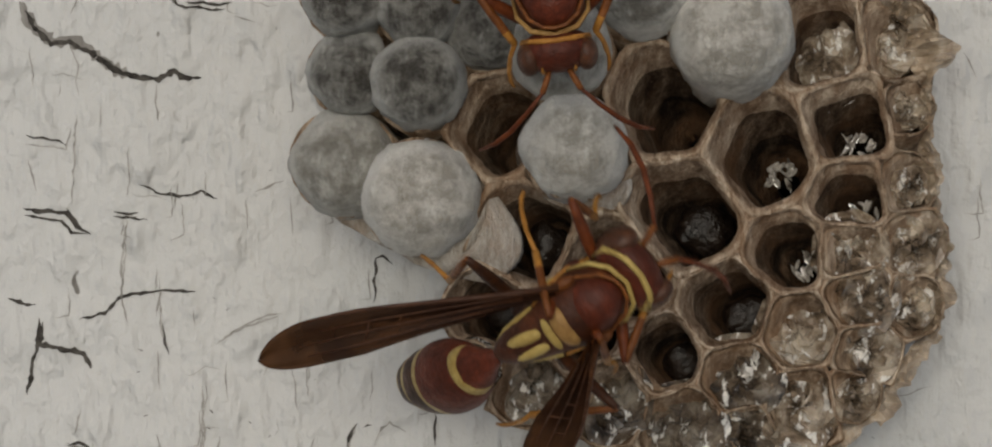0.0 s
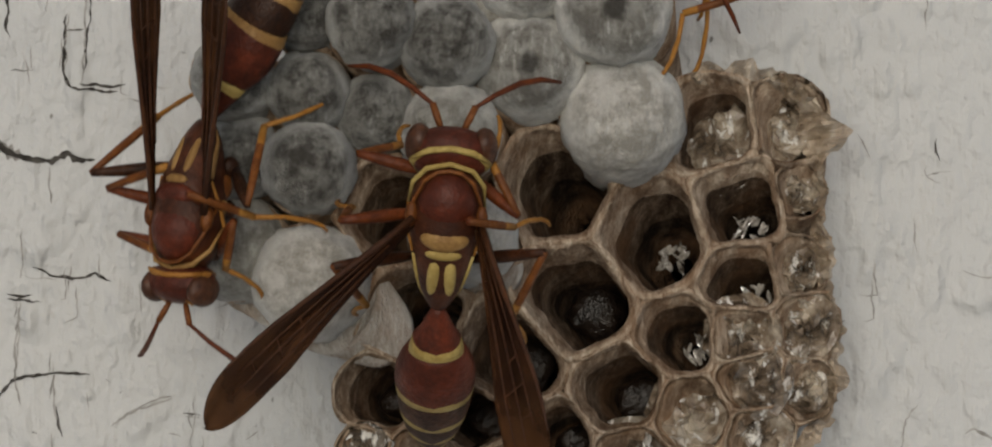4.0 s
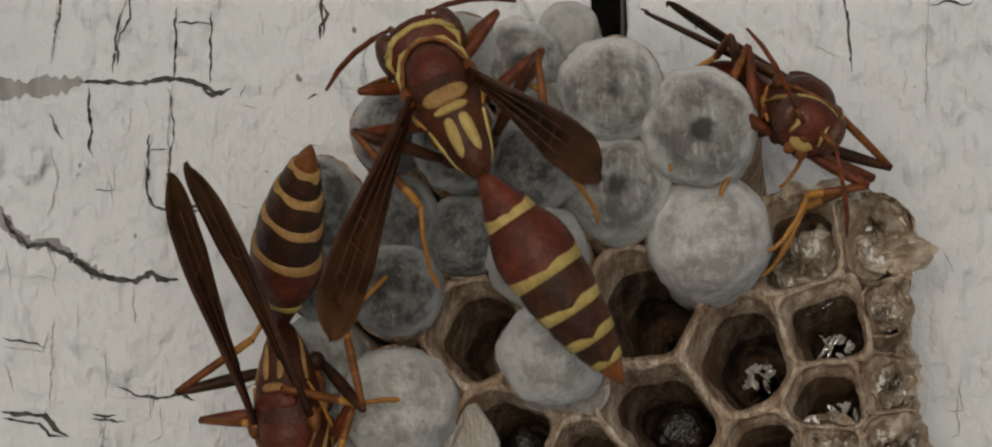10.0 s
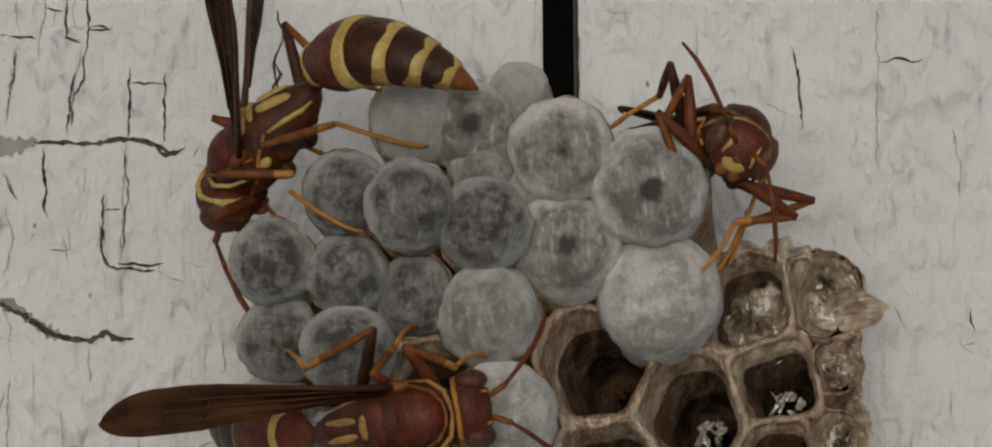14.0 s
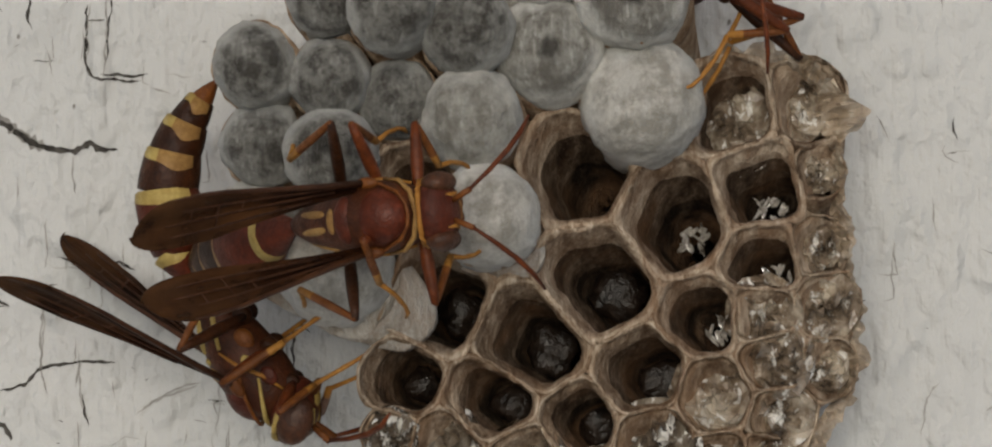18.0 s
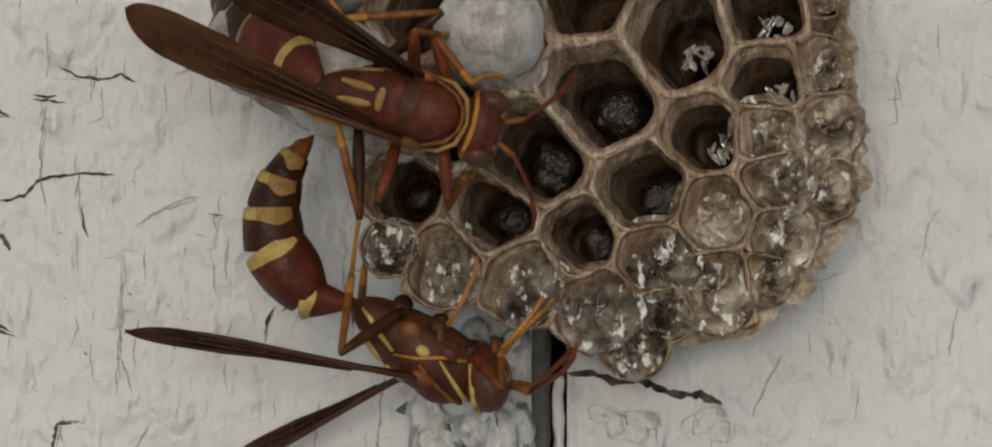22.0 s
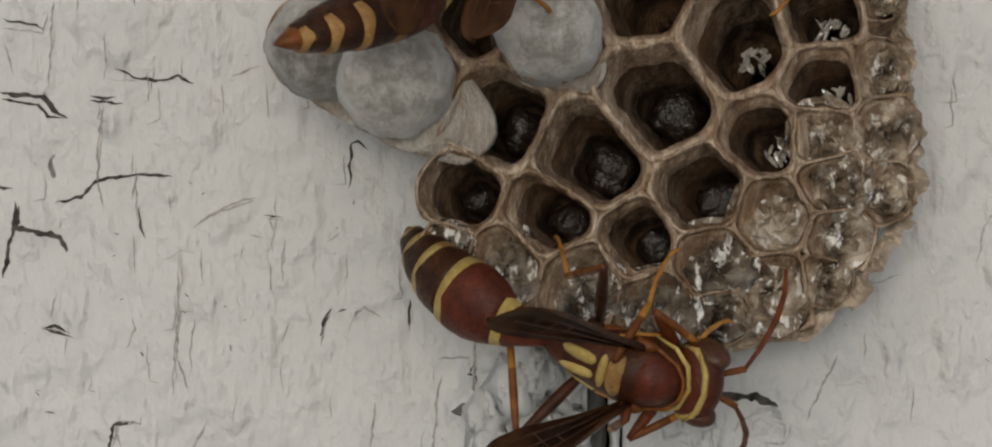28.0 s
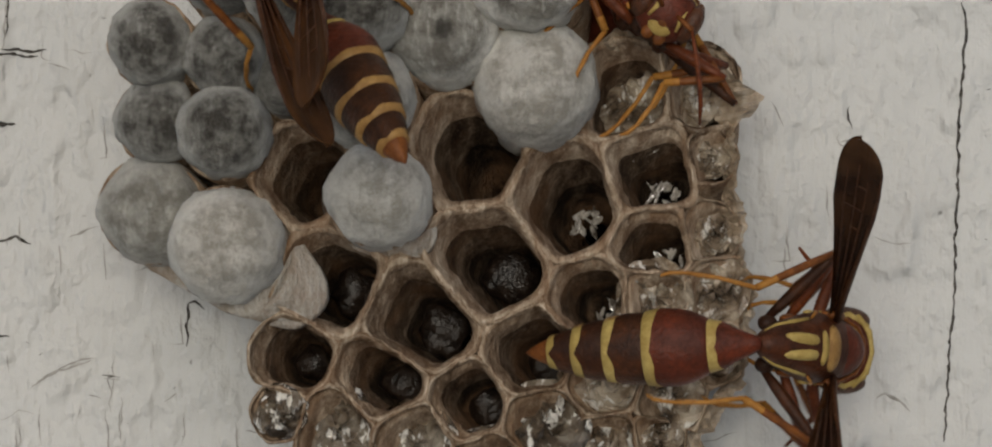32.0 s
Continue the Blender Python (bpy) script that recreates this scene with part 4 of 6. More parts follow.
crack(((-27.99, -14.51), (-27.30, -14.50), (-26.43, -14.84)), 0.16, wall_west, CRACK, 115)
crack(((-19.83, -18.09), (-20.18, -17.06), (-20.64, -16.02)), 0.14, wall_west, FAINT, 116)
crack(((-18.78, -19.47), (-19.64, -21.21), (-20.15, -22.12)), 0.16, wall_west, FAINT, 117)
crack(((-28.32, -18.08), (-28.07, -18.22)), 0.43, wall_west, CRACK, 118)
crack(((-24.07, -9.35), (-23.86, -9.49)), 0.36, wall_west, CRACK, 119)
crack(((-22.54, -15.82), (-22.44, -16.07)), 0.36, wall_west, CRACK, 120)
crack(((-17.62, -15.38), (-17.55, -15.72)), 0.29, wall_west, CRACK, 121)
crack(((-20.14, -12.62), (-19.96, -12.76)), 0.36, wall_west, CRACK, 122)
crack(((-19.96, -6.42), (-19.79, -6.56)), 0.29, wall_west, CRACK, 123)
crack(((-18.05, -13.30), (-17.88, -13.37)), 0.29, wall_west, CRACK, 124)
crack(((-27.79, -19.19), (-27.27, -19.29)), 0.22, wall_west, CRACK, 125)
crack(((-20.37, -13.59), (-20.09, -13.66)), 0.22, wall_west, CRACK, 126)
crack(((-27.13, -12.60), (-27.47, -13.98)), 0.14, wall_west, FAINT, 127)
crack(((-16.12, -0.06), (-17.67, -0.76)), 0.19, wall_west, FAINT, 128)
crack(((-18.19, -1.11), (-18.18, -2.84)), 0.14, wall_west, FAINT, 129)
crack(((-16.59, -9.41), (-15.89, -9.58)), 0.14, wall_west, FAINT, 130)
crack(((-12.43, -9.73), (-11.74, -9.20)), 0.14, wall_west, FAINT, 131)
crack(((-7.22, -11.43), (-7.91, -11.26)), 0.14, wall_west, FAINT, 132)
rnd = random.Random(5)
for k in range(44):
    west = k % 3 != 0
    x = rnd.uniform(-34, 0) if west else rnd.uniform(6, 36)
    z = rnd.uniform(-26, 26)
    line, n = [(x, z)], rnd.randint(2, 6)
    tall = rnd.random() < (0.7 if west else 0.45)
    for _ in range(n):
        x += rnd.uniform(-0.25, 0.25) if tall else rnd.uniform(0.2, 0.7)
        z += rnd.uniform(0.35, 1.0) if tall else rnd.uniform(-0.25, 0.25)
        if GAP_L - 0.3 < x < GAP_R + 0.3:
            break
        line.append((x, z))
    if len(line) > 1:
        crack(tuple(line), rnd.uniform(0.05, 0.13), wall_west if west else wall_east, CRACK if rnd.random() < 0.05 else FAINT, 500 + k)
for k in range(46):
    x, z = rnd.choice((rnd.uniform(-30, 0), rnd.uniform(6, 34))), rnd.uniform(-24, 22)
    crack(((x, z), (x + rnd.uniform(0.08, 0.25), z + rnd.uniform(-0.12, 0.12))), rnd.uniform(0.12, 0.28), wall_west if x < 2 else wall_east, CRACK, 900 + k, "speck")
# hairlines along the grain of both boards, here and there with a short step across
rnd = random.Random(61)
for k in range(120):
    x, z = rnd.uniform(-30, 31), rnd.uniform(-22, 12 if k % 3 else 23)
    if -4.5 < x < 1.5 or (k % 4 and x > 12):
        continue
    tall = rnd.uniform(0.5, 2.2)
    line = [(x, z), (x + rnd.uniform(-0.12, 0.12), z - tall * 0.5), (x + rnd.uniform(-0.15, 0.15), z - tall)]
    if rnd.random() < 0.3:
        line.append((line[-1][0] + rnd.choice((-1, 1)) * rnd.uniform(0.3, 0.9), line[-1][1] - rnd.uniform(0.0, 0.3)))
    crack(tuple(line), rnd.uniform(0.07, 0.13), wall_west if x < 0 else wall_east, FAINT, 1200 + k, "hairline")
crack(((-31.5, 16.0), (-29.5, 16.0), (-27.5, 16.1), (-25.8, 16.25)), 0.9, wall_west, BARE, 77, "bare_patch")
crack(((-30.6, 9.6), (-29.75, 8.22), (-28.83, 7.42), (-27.79, 7.5), (-26.76, 6.95), (-25.5, 5.95), (-24.4, 5.6)), 0.62, wall_west, BARE, 78, "bare_patch", 0.03)


# ---- the wasps; head towards +y, back towards +z ----
def merged(*shapes):
    v, f = [], []
    for a, b in shapes:
        n = len(v)
        v += a
        f += [tuple(n + q for q in face) for face in b]
    return v, f


SEGMENTS = (  # start, end along the gaster, radii at start, middle and end, rear band width, main colour
    (0.0, 2.6, 0.28, 0.84, 1.34, 0.56, "RED"), (2.35, 5.6, 1.24, 1.86, 1.76, 0.62, "RED"), (5.35, 7.5, 1.68, 1.72, 1.54, 0.56, "BROWN"),
    (7.25, 9.1, 1.46, 1.42, 1.2, 0.52, "BROWN"), (8.85, 10.4, 1.12, 1.0, 0.76, 0.42, "BROWN"), (10.15, 11.6, 0.7, 0.46, 0.04, 0.0, "ORANGE"))


def segment_mesh(k, dorsum, bands, share):
    """One plate ring of the gaster; its pale rear band reaches forward on the flanks and is notched on the back."""
    s, e, ra, rm, rb, band, tone = SEGMENTS[k]
    band *= share if k > 0 else 1.0
    rings = []
    stops = [0, 0.12, 0.3, 0.5, 0.7, 0.85, 1.0] if not band else [0, 0.1, 0.22, 0.36, 0.5, 1 - band / (e - s) - 0.02, 1 - band / (e - s), 0.965, 1.0]
    for q in stops:
        r = ra * (1 - q) * (1 - 2 * q) + 4 * rm * q * (1 - q) + rb * q * (2 * q - 1)
        if q == 1.0 and band:
            r -= 0.16
        rings.append(((0, -q * (e - s), -0.1 * r), r, r * 0.85))
    seg = 32
    v, f = lathe(rings, seg)
    n = len(rings)
    if band:
        for i in (n - 4, n - 3):
            for j in range(seg):
                a = 2 * math.pi * j / seg
                x, y, z = v[i * seg + j]
                flank = 0.34 * share * math.exp(-(2.0 * math.sin(a) + 0.5) ** 2)
                notch = 0.2 * share * math.exp(-(4.5 * math.cos(a)) ** 2) if math.sin(a) > 0 else 0.0
                v[i * seg + j] = (x, y + flank - notch + 0.05 * math.sin(5 * a + k), z)
    which = []
    for i in range(n - 1):
        for j in range(seg):
            a = 2 * math.pi * (j + 0.5) / seg
            which.append((1 if math.sin(a) > 0.3 or k < 2 else 2) if band and i >= n - 3 and math.sin(a) > -0.8 else 0)
    which += [0, 0]
    return mesh("abdomen_segment", v, f, [dorsum[tone], bands if k else YELLOW, TAN], which)


WING = 14.1


def wing_edges(q):
    """The inner and the outer edge of a folded wing, along its length q: widest past the middle, rounded at the end."""
    mid = -0.05 + 0.12 * math.sin(q * math.pi * 0.9)
    half = 0.24 + 0.86 * min(1.0, q / 0.66) ** 1.25
    if q > 0.80:
        half *= math.sqrt(max(0.0, 1 - ((q - 0.80) / 0.20) ** 2.2))
    lag = -0.35 * max(0.0, (q - 0.8) / 0.2) ** 2
    return mid - half + lag * 0.4, mid + half + lag


def wing_mesh(side):
    """A forewing folded lengthwise: a long narrow blade that points to -y, with a thick front edge and a rounded end."""
    rows = 36
    v, f = [], []
    for j in range(rows):
        q = 1 - (1 - j / (rows - 1)) ** 1.5
        y = -WING * q
        near, out = wing_edges(q)
        for i in range(9):
            p = i / 8
            x = side * (out + (near - out) * p)
            fold = 0.15 * math.sin(p * math.pi * 3) * (1 - 0.6 * q) + 0.18 * (1 - p) ** 2 - 0.12 * q * q
            v.append((x, y, fold - 0.15 * p * (1 - q)))
    top = len(v)
    v += [(x, y, z - 0.05) for x, y, z in v]
    for j in range(rows - 1):
        for i in range(8):
            a = j * 9 + i
            f.append((a, a + 1, a + 10, a + 9))
            f.append((top + a, top + a + 9, top + a + 10, top + a + 1))
    for j in range(rows - 1):
        for i in (0, 8):
            a = j * 9 + i
            f.append((a, a + 9, top + a + 9, top + a))
    f.append(tuple(range(9)) + tuple(top + i for i in reversed(range(9))))
    return mesh("wing", v, f, MEMBRANE)


def vein_mesh(side):
    shapes = [tube([(side * (wing_edges(q)[1] - 0.06), -WING * q, 0.16 - 0.12 * q * q) for q in (0, 0.15, 0.3, 0.45, 0.6, 0.72, 0.82)], [0.19, 0.16, 0.14, 0.12, 0.11, 0.09, 0.04], 6)]
    for share, a, b in ((0.3, 0.06, 0.78), (0.52, 0.12, 0.86), (0.76, 0.22, 0.84)):
        line = [(a + (b - a) * q) for q in (0, 0.25, 0.5, 0.75, 1)]
        shapes.append(tube([(side * (wing_edges(q)[1] * (1 - share) + wing_edges(q)[0] * share), -WING * q, 0.1 - 0.12 * q * q) for q in line], [0.06, 0.06, 0.05, 0.05, 0.03], 5))
    for q, c, d in ((0.5, 0.1, 0.5), (0.62, 0.3, 0.74), (0.72, 0.05, 0.5)):
        near, out = wing_edges(q)
        shapes.append(tube([(side * (out + (near - out) * c), -WING * q, 0.1 - 0.12 * q * q), (side * (out + (near - out) * d), -WING * (q + 0.03), 0.08 - 0.12 * q * q)], [0.04, 0.04], 5))
    return mesh("vein", *merged(*shapes), VEIN)


def shaft(length, radii):
    """A limb piece along +y from its joint."""
    n = len(radii)
    return tube([(0, length * i / (n - 1), 0) for i in range(n)], radii, 9)


LEGS = (  # joint, lengths of femur, tibia and foot
    ("front", (0.95, 2.7, -1.35), 3.3, 2.9, 3.2), ("middle", (1.25, 0.7, -1.6), 3.9, 3.6, 3.9), ("hind", (1.25, -1.3, -1.45), 4.8, 4.6, 4.6))
WAIST = -3.4
THORAX = (  # along the body, half width, half height, lift of the axis
    (-3.45, 0.32, 0.34, -0.35), (-3.1, 0.6, 0.66, -0.32), (-2.5, 0.9, 1.0, -0.26), (-1.7, 1.16, 1.28, -0.18), (-0.7, 1.44, 1.55, -0.06), (0.4, 1.7, 1.74, 0.0),
    (1.5, 1.7, 1.76, 0.0), (2.4, 1.58, 1.62, -0.04), (3.1, 1.28, 1.3, -0.12), (3.55, 0.8, 0.85, -0.2))


def thorax_at(y):
    for a, b in zip(THORAX[:-1], THORAX[1:]):
        if y <= b[0]:
            q = (y - a[0]) / (b[0] - a[0])
            return tuple(a[k] + (b[k] - a[k]) * q for k in (1, 2, 3))
    return THORAX[-1][1:]


def on_back(x, y, out=0.0):
    """A place on the thorax's upper skin."""
    rx, rz, lift = thorax_at(y)
    return (x, y, lift + rz * math.sqrt(max(0.05, 1 - (x / rx) ** 2)) + out)


def build_wasp(label, face, marks, bands, share, dorsum, pitch, neck=0.0, feelers=None, broad=1.1):
    w = new("paper_wasp")
    w.scale = (1.09, 1.09, 1.09)
    tagged(w, label, "wasp", "wasps on the nest")
    tone = {"RED": RED, "BROWN": dorsum, "ORANGE": ORANGE}
    p = {}
    # thorax: shield, collar, shoulder plates and marks
    rings = [((0, y, lift), rx, rz) for y, rx, rz, lift in ((y, *thorax_at(y)) for y in (-3.45 + 7.0 * k / 22 for k in range(23)))]
    v, f = lathe(rings, 26)
    p["thorax"] = part("thorax", mesh("thorax", v, f, HIDE), w)
    v, f = ball((0, 1.85, 0.62), (1.42, 1.5, 1.3), 24, 14)
    v = [(x * (1 - 0.09 * max(0.0, y - 1.6)), y, z) for x, y, z in v]
    part("back_shield", mesh("back_shield", v, f, HIDE if feelers else RED), p["thorax"], label="dark brown shield" if feelers else "red-brown shield")
    v, f = tube([(-1.74, 0.7, 0.35), (-1.52, 1.9, 0.85), (-1.12, 2.85, 1.12), (-0.55, 3.3, 1.2), (0, 3.4, 1.22), (0.55, 3.3, 1.2), (1.12, 2.85, 1.12), (1.52, 1.9, 0.85), (1.74, 0.7, 0.35)], [0.06, 0.09, 0.1, 0.1, 0.1, 0.1, 0.1, 0.09, 0.06], 8)
    part("collar", mesh("collar", v, f, ORANGE), p["thorax"], label="amber edge of the shield")
    v, f = tube([(-1.75, 1.5, -0.3), (-1.62, 2.6, 0.3), (-1.05, 3.35, 0.75), (0, 3.65, 0.88), (1.05, 3.35, 0.75), (1.62, 2.6, 0.3), (1.75, 1.5, -0.3)], [0.06, 0.11, 0.13, 0.13, 0.13, 0.11, 0.06], 8)
    part("collar", mesh("collar", v, f, marks), p["thorax"], label="yellow collar")
    banded = share == 1.0
    v, f = ball(on_back(0, 0.16, -0.17), (1.12, 0.5, 0.28), 22, 10)
    v = [(x * (1 + 0.3 * (y - 0.16)), y, z - 0.15 * x * x) for x, y, z in v]
    part("cross_plate", mesh("cross_plate", v, f, TAN if banded else RED), p["thorax"], label="tan cross plate" if banded else "red-brown cross plate")
    v, f = ball(on_back(0, -0.5, -0.12), (0.86 * share, 0.26, 0.2), 16, 8)
    v = [(x, y, z - 0.1 * x * x) for x, y, z in v]
    part("yellow_bar", mesh("yellow_bar", v, f, marks), p["thorax"], label="yellow cross bar")
    for s in (-1, 1):
        if not banded:
            v, f = ball(on_back(s * 0.72, 0.2, -0.12), (0.2, 0.3, 0.2), 12, 8)
            part("amber_spot", mesh("amber_spot", v, f, ORANGE), p["thorax"], label="amber corner spot")
        v, f = tube([on_back(s * (0.31 + 0.02 * k), y, -0.16) for k, y in enumerate((-0.84, -0.98, -1.35, -1.85, -2.35, -2.65))], [0.14, 0.27 * share, 0.32 * share, 0.31 * share, 0.24 * share, 0.08], 10)
        part("yellow_stripe", mesh("yellow_stripe", v, f, marks), p["thorax"], label="yellow stripe")
        v, f = ball((s * 1.6, 1.2, 0.85), (0.3, 0.6, 0.34), 10, 8)
        part("shoulder_plate", mesh("shoulder_plate", v, f, ORANGE), p["thorax"], label="amber plate over the wing root")
        v, f = tube([(s * 1.45, 2.6, -0.9), (s * 1.72, 1.5, -0.5), (s * 1.7, 0.4, 0.2), (s * 1.42, -0.6, 0.6)], [0.07, 0.11, 0.1, 0.06], 7)
        part("side_seam", mesh("side_seam", v, f, LEGTIP), p["thorax"], label="pale seam along the side")
        v, f = tube([(s * 1.36, -0.7, 0.5), (s * 1.1, -1.6, 0.15), (s * 0.86, -2.4, -0.25), (s * 0.58, -3.0, -0.45)], [0.09, 0.16, 0.15, 0.08], 7)
        part("side_seam", mesh("side_seam", v, f, marks), p["thorax"], label="pale seam along the side")
        v, f = ball((s * 1.66, 0.55, -0.3), (0.14, 0.36, 0.28), 10, 8)
        part("yellow_spot", mesh("yellow_spot", v, f, marks), p["thorax"], label="yellow side spot")
        v, f = ball((s * 1.62, 1.7, -0.75), (0.16, 0.5, 0.4), 10, 8)
        part("side_plate", mesh("side_plate", v, f, RED), p["thorax"], label="red-brown side plate")
        v, f = ball((s * 1.28, -0.4, -0.75), (0.26, 0.6, 0.5), 10, 8)
        part("side_plate", mesh("side_plate", v, f, ORANGE), p["thorax"], label="amber side plate")
        for nm, joint, *_ in LEGS:
            v, f = ball((s * (joint[0] - 0.25), joint[1] - 0.1, joint[2] + 0.1), (0.42, 0.5, 0.5), 10, 8)
            part("hip", mesh("hip", v, f, BROWN), p["thorax"])
    # head
    v, f = ball((0, 0.55, -0.1), (1.88, 1.05, 1.55), 24, 14)
    v = [(x * (1 - 0.1 * max(0.0, -z)), y, z) for x, y, z in v]
    p["head"] = part("head", mesh("head", v, f, RED), w, m=pose(0, (3.4 + neck) * MM, 0.0, -pitch, 0, 0) @ Matrix.Diagonal((broad, broad, broad, 1)))
    for s in (-1, 1):
        v, f = ball((s * 1.36, 0.8, 0.12), (0.58, 0.82, 1.14), 18, 12)
        part("eye", mesh("eye", v, f, EYE), p["head"], label="brown compound eye")
        v, f = ball((s * 0.36, 1.22, -1.32), (0.34, 0.2, 0.4), 10, 8)
        part("mandible", mesh("mandible", v, f, ORANGE), p["head"], label="amber jaw")
        v, f = tube([(s * 0.78, 1.28, 0.7), (s * 0.74, 1.5, 0.1), (s * 0.86, 1.42, -0.5)], [0.06, 0.14, 0.08], 7)
        part("eye_rim", mesh("eye_rim", v, f, face), p["head"], label="yellow rim along the eye")
        v, f = tube([(s * 1.1, 0.0, 1.1), (s * 1.56, 0.05, 0.2), (s * 1.25, 0.1, -0.95)], [0.1, 0.17, 0.1], 7)
        part("cheek_stripe", mesh("cheek_stripe", v, f, face), p["head"], label="yellow stripe behind the eye")
        root = Vector((s * 0.42, 1.4, 0.25))
        first, then = feelers[s > 0] if feelers else ((s * 0.4, 0.86, 0.16 + 0.006 * pitch), (s * 0.55, 0.62, -0.56 + 0.006 * pitch))
        v, f = shaft(1.25, [0.12, 0.16, 0.15])
        part("antenna", mesh("antenna", v, f, ORANGE), p["head"], m=aim(root, first, (0, 0.3, 1)))
        v, f = tube([(0, 0, 0), (s * 0.06, 1.3, 0.06), (s * 0.2, 2.7, 0.0), (s * 0.45, 3.9, -0.25), (s * 0.8, 4.9, -0.7)], [0.09, 0.12, 0.14, 0.13, 0.07], 9)
        part("antenna_whip", mesh("antenna_whip", v, f, RUST), p["head"], m=aim(root + Vector(first).normalized() * 1.2, then, (0, 0.3, 1)))
    v, f = tube([(-1.6, -0.05, 0.55), (-0.9, 0.05, 1.12), (0, 0.1, 1.3), (0.9, 0.05, 1.12), (1.6, -0.05, 0.55)], [0.08, 0.15, 0.14, 0.15, 0.08], 7)
    part("crown_stripe", mesh("crown_stripe", v, f, face), p["head"], label="yellow stripe across the crown")
    v, f = ball((0, 1.32, -0.6), (0.74, 0.24, 0.64), 18, 10)
    part("face_plate", mesh("face_plate", v, f, face), p["head"], label="yellow face plate")
    v, f = ball((0, 1.53, -0.42), (0.3, 0.06, 0.26), 12, 8)
    part("face_spot", mesh("face_spot", v, f, ORANGE), p["head"], label="brown spot on the face plate")
    # gaster
    p["abdomen"] = part("abdomen", segment_mesh(0, tone, bands, share), w, (0, WAIST, -0.35), "red-brown banded abdomen")
    for k in range(1, 6):
        s = part("abdomen_segment", segment_mesh(k, tone, bands, share), p["abdomen"], (0, -SEGMENTS[k][0], 0))
        p["segment%d" % k] = s
    for s, side in ((-1, "L"), (1, "R")):
        wing = part("wing", wing_mesh(s), w, (s * 1.5, 0.9, 0.95), "dark smoky brown folded wing")
        part("vein", vein_mesh(s), wing)
        p["wing" + side] = wing
    for s, side in ((-1, "L"), (1, "R")):
        for nm, joint, lf, lt, lh in LEGS:
            v, f = shaft(lf, [0.19, 0.28, 0.32, 0.3, 0.25, 0.18])
            leg = part("leg", mesh("leg", v, f, dorsum if nm == "hind" else RUST), w, (s * joint[0], joint[1], joint[2]))
            v, f = shaft(lt, [0.15, 0.19, 0.21, 0.2, 0.18])
            shin = part("shin", mesh("shin", v, f, [ORANGE, LEGTIP], [0] * 27 + [1] * 9 + [0, 1]), leg, (0, lf, 0))
            v, f = tube([(0, 0, 0), (0, lh * 0.4, 0.05), (0, lh * 0.55, -0.02), (0, lh * 0.75, -0.1), (0, lh * 0.92, -0.3), (0.0, lh, -0.55)], [0.13, 0.11, 0.13, 0.1, 0.11, 0.07], 8)
            foot = part("foot", mesh("foot", v, f, LEGTIP), leg, (0, lf + lt, 0))
            p["leg" + side + nm] = (leg, shin, foot)
    return w, p


def aim(origin, forward, up):
    """A pose at origin whose +y points forward and whose +z leans to up."""
    y = Vector(forward).normalized()
    x = y.cross(Vector(up)).normalized()
    z = x.cross(y)
    m = Matrix((x, y, z)).transposed().to_4x4()
    m.translation = Vector(origin) * MM
    return m


def stance(parts, spread):
    """Set the six legs: spread maps the leg's name to (foot x, y, z) in the wasp's own space."""
    for key, foot in spread.items():
        leg, shin, toe = parts[key]
        joint = leg.matrix_basis.translation / MM
        for m, ob in zip(leg_poses(joint, foot, parts[key]), (leg, shin, toe)):
            ob.matrix_basis = m


def leg_poses(joint, foot, pieces):
    """Poses of femur (in the body), shin and foot (both in the femur) that bring the foot's end to a place."""
    for _, j, a, b, c in LEGS:
        if abs(abs(joint[0]) - j[0]) < 0.02 and abs(joint[1] - j[1]) < 0.02:
            lf, lt, lh = a, b, c
    j, t = Vector(joint), Vector(foot)
    side = 1 if j.x > 0 else -1
    ankle = t + (j - t).normalized() * lh * 0.55 + Vector((side * 0.2, 0, lh * 0.55))
    d = ankle - j
    far = min(max(d.length, abs(lf - lt) + 0.3), lf + lt - 0.05)
    d = d.normalized()
    ankle = j + d * far
    c = (lf * lf + far * far - lt * lt) / (2 * lf * far)
    c = max(-0.98, min(0.98, c))
    up = Vector((side * 0.9, 0, 0.75))
    up = (up - d * up.dot(d)).normalized()
    knee = j + d * (lf * c) + up * (lf * math.sqrt(1 - c * c))
    femur = aim(j, knee - j, up)
    inv = femur.inverted()
    shin = inv @ aim(knee, ankle - knee, up)
    toe = inv @ aim(ankle, t - ankle, up)
    return femur, shin, toe


# ---- how the wasps move ----
SIZE = 1.09
REST = {"legLfront": (-2.6, 4.4, -3.4), "legRfront": (2.5, 4.7, -3.4), "legLmiddle": (-4.9, 0.9, -3.8), "legRmiddle": (4.9, 0.5, -3.8),
        "legLhind": (-4.6, -5.2, -4.0), "legRhind": (4.6, -5.6, -4.0)}
PERCHED = {"legLfront": (-1.8, 4.2, -6.4), "legRfront": (2.2, 4.4, -5.6), "legLmiddle": (-3.2, 1.0, -6.8), "legRmiddle": (4.4, 0.6, -5.0),
           "legLhind": (-3.6, -3.6, -5.4), "legRhind": (5.0, -5.6, -3.2)}


SUPPLE = (1.9, 1.3, 0.8, 0.6, 0.4)


def bend_pose(k, bend):
    """The pose of gaster segment k in the first segment, when each joint turns down by bend degrees."""
    m = Matrix.Identity(4)
    for n in range(1, k + 1):
        step = SEGMENTS[n][0] - SEGMENTS[n - 1][0]
        m = m @ Matrix.Translation((0, -step * MM, 0)) @ Matrix.Rotation(radians(bend * SUPPLE[n - 1]), 4, "X")
    return m


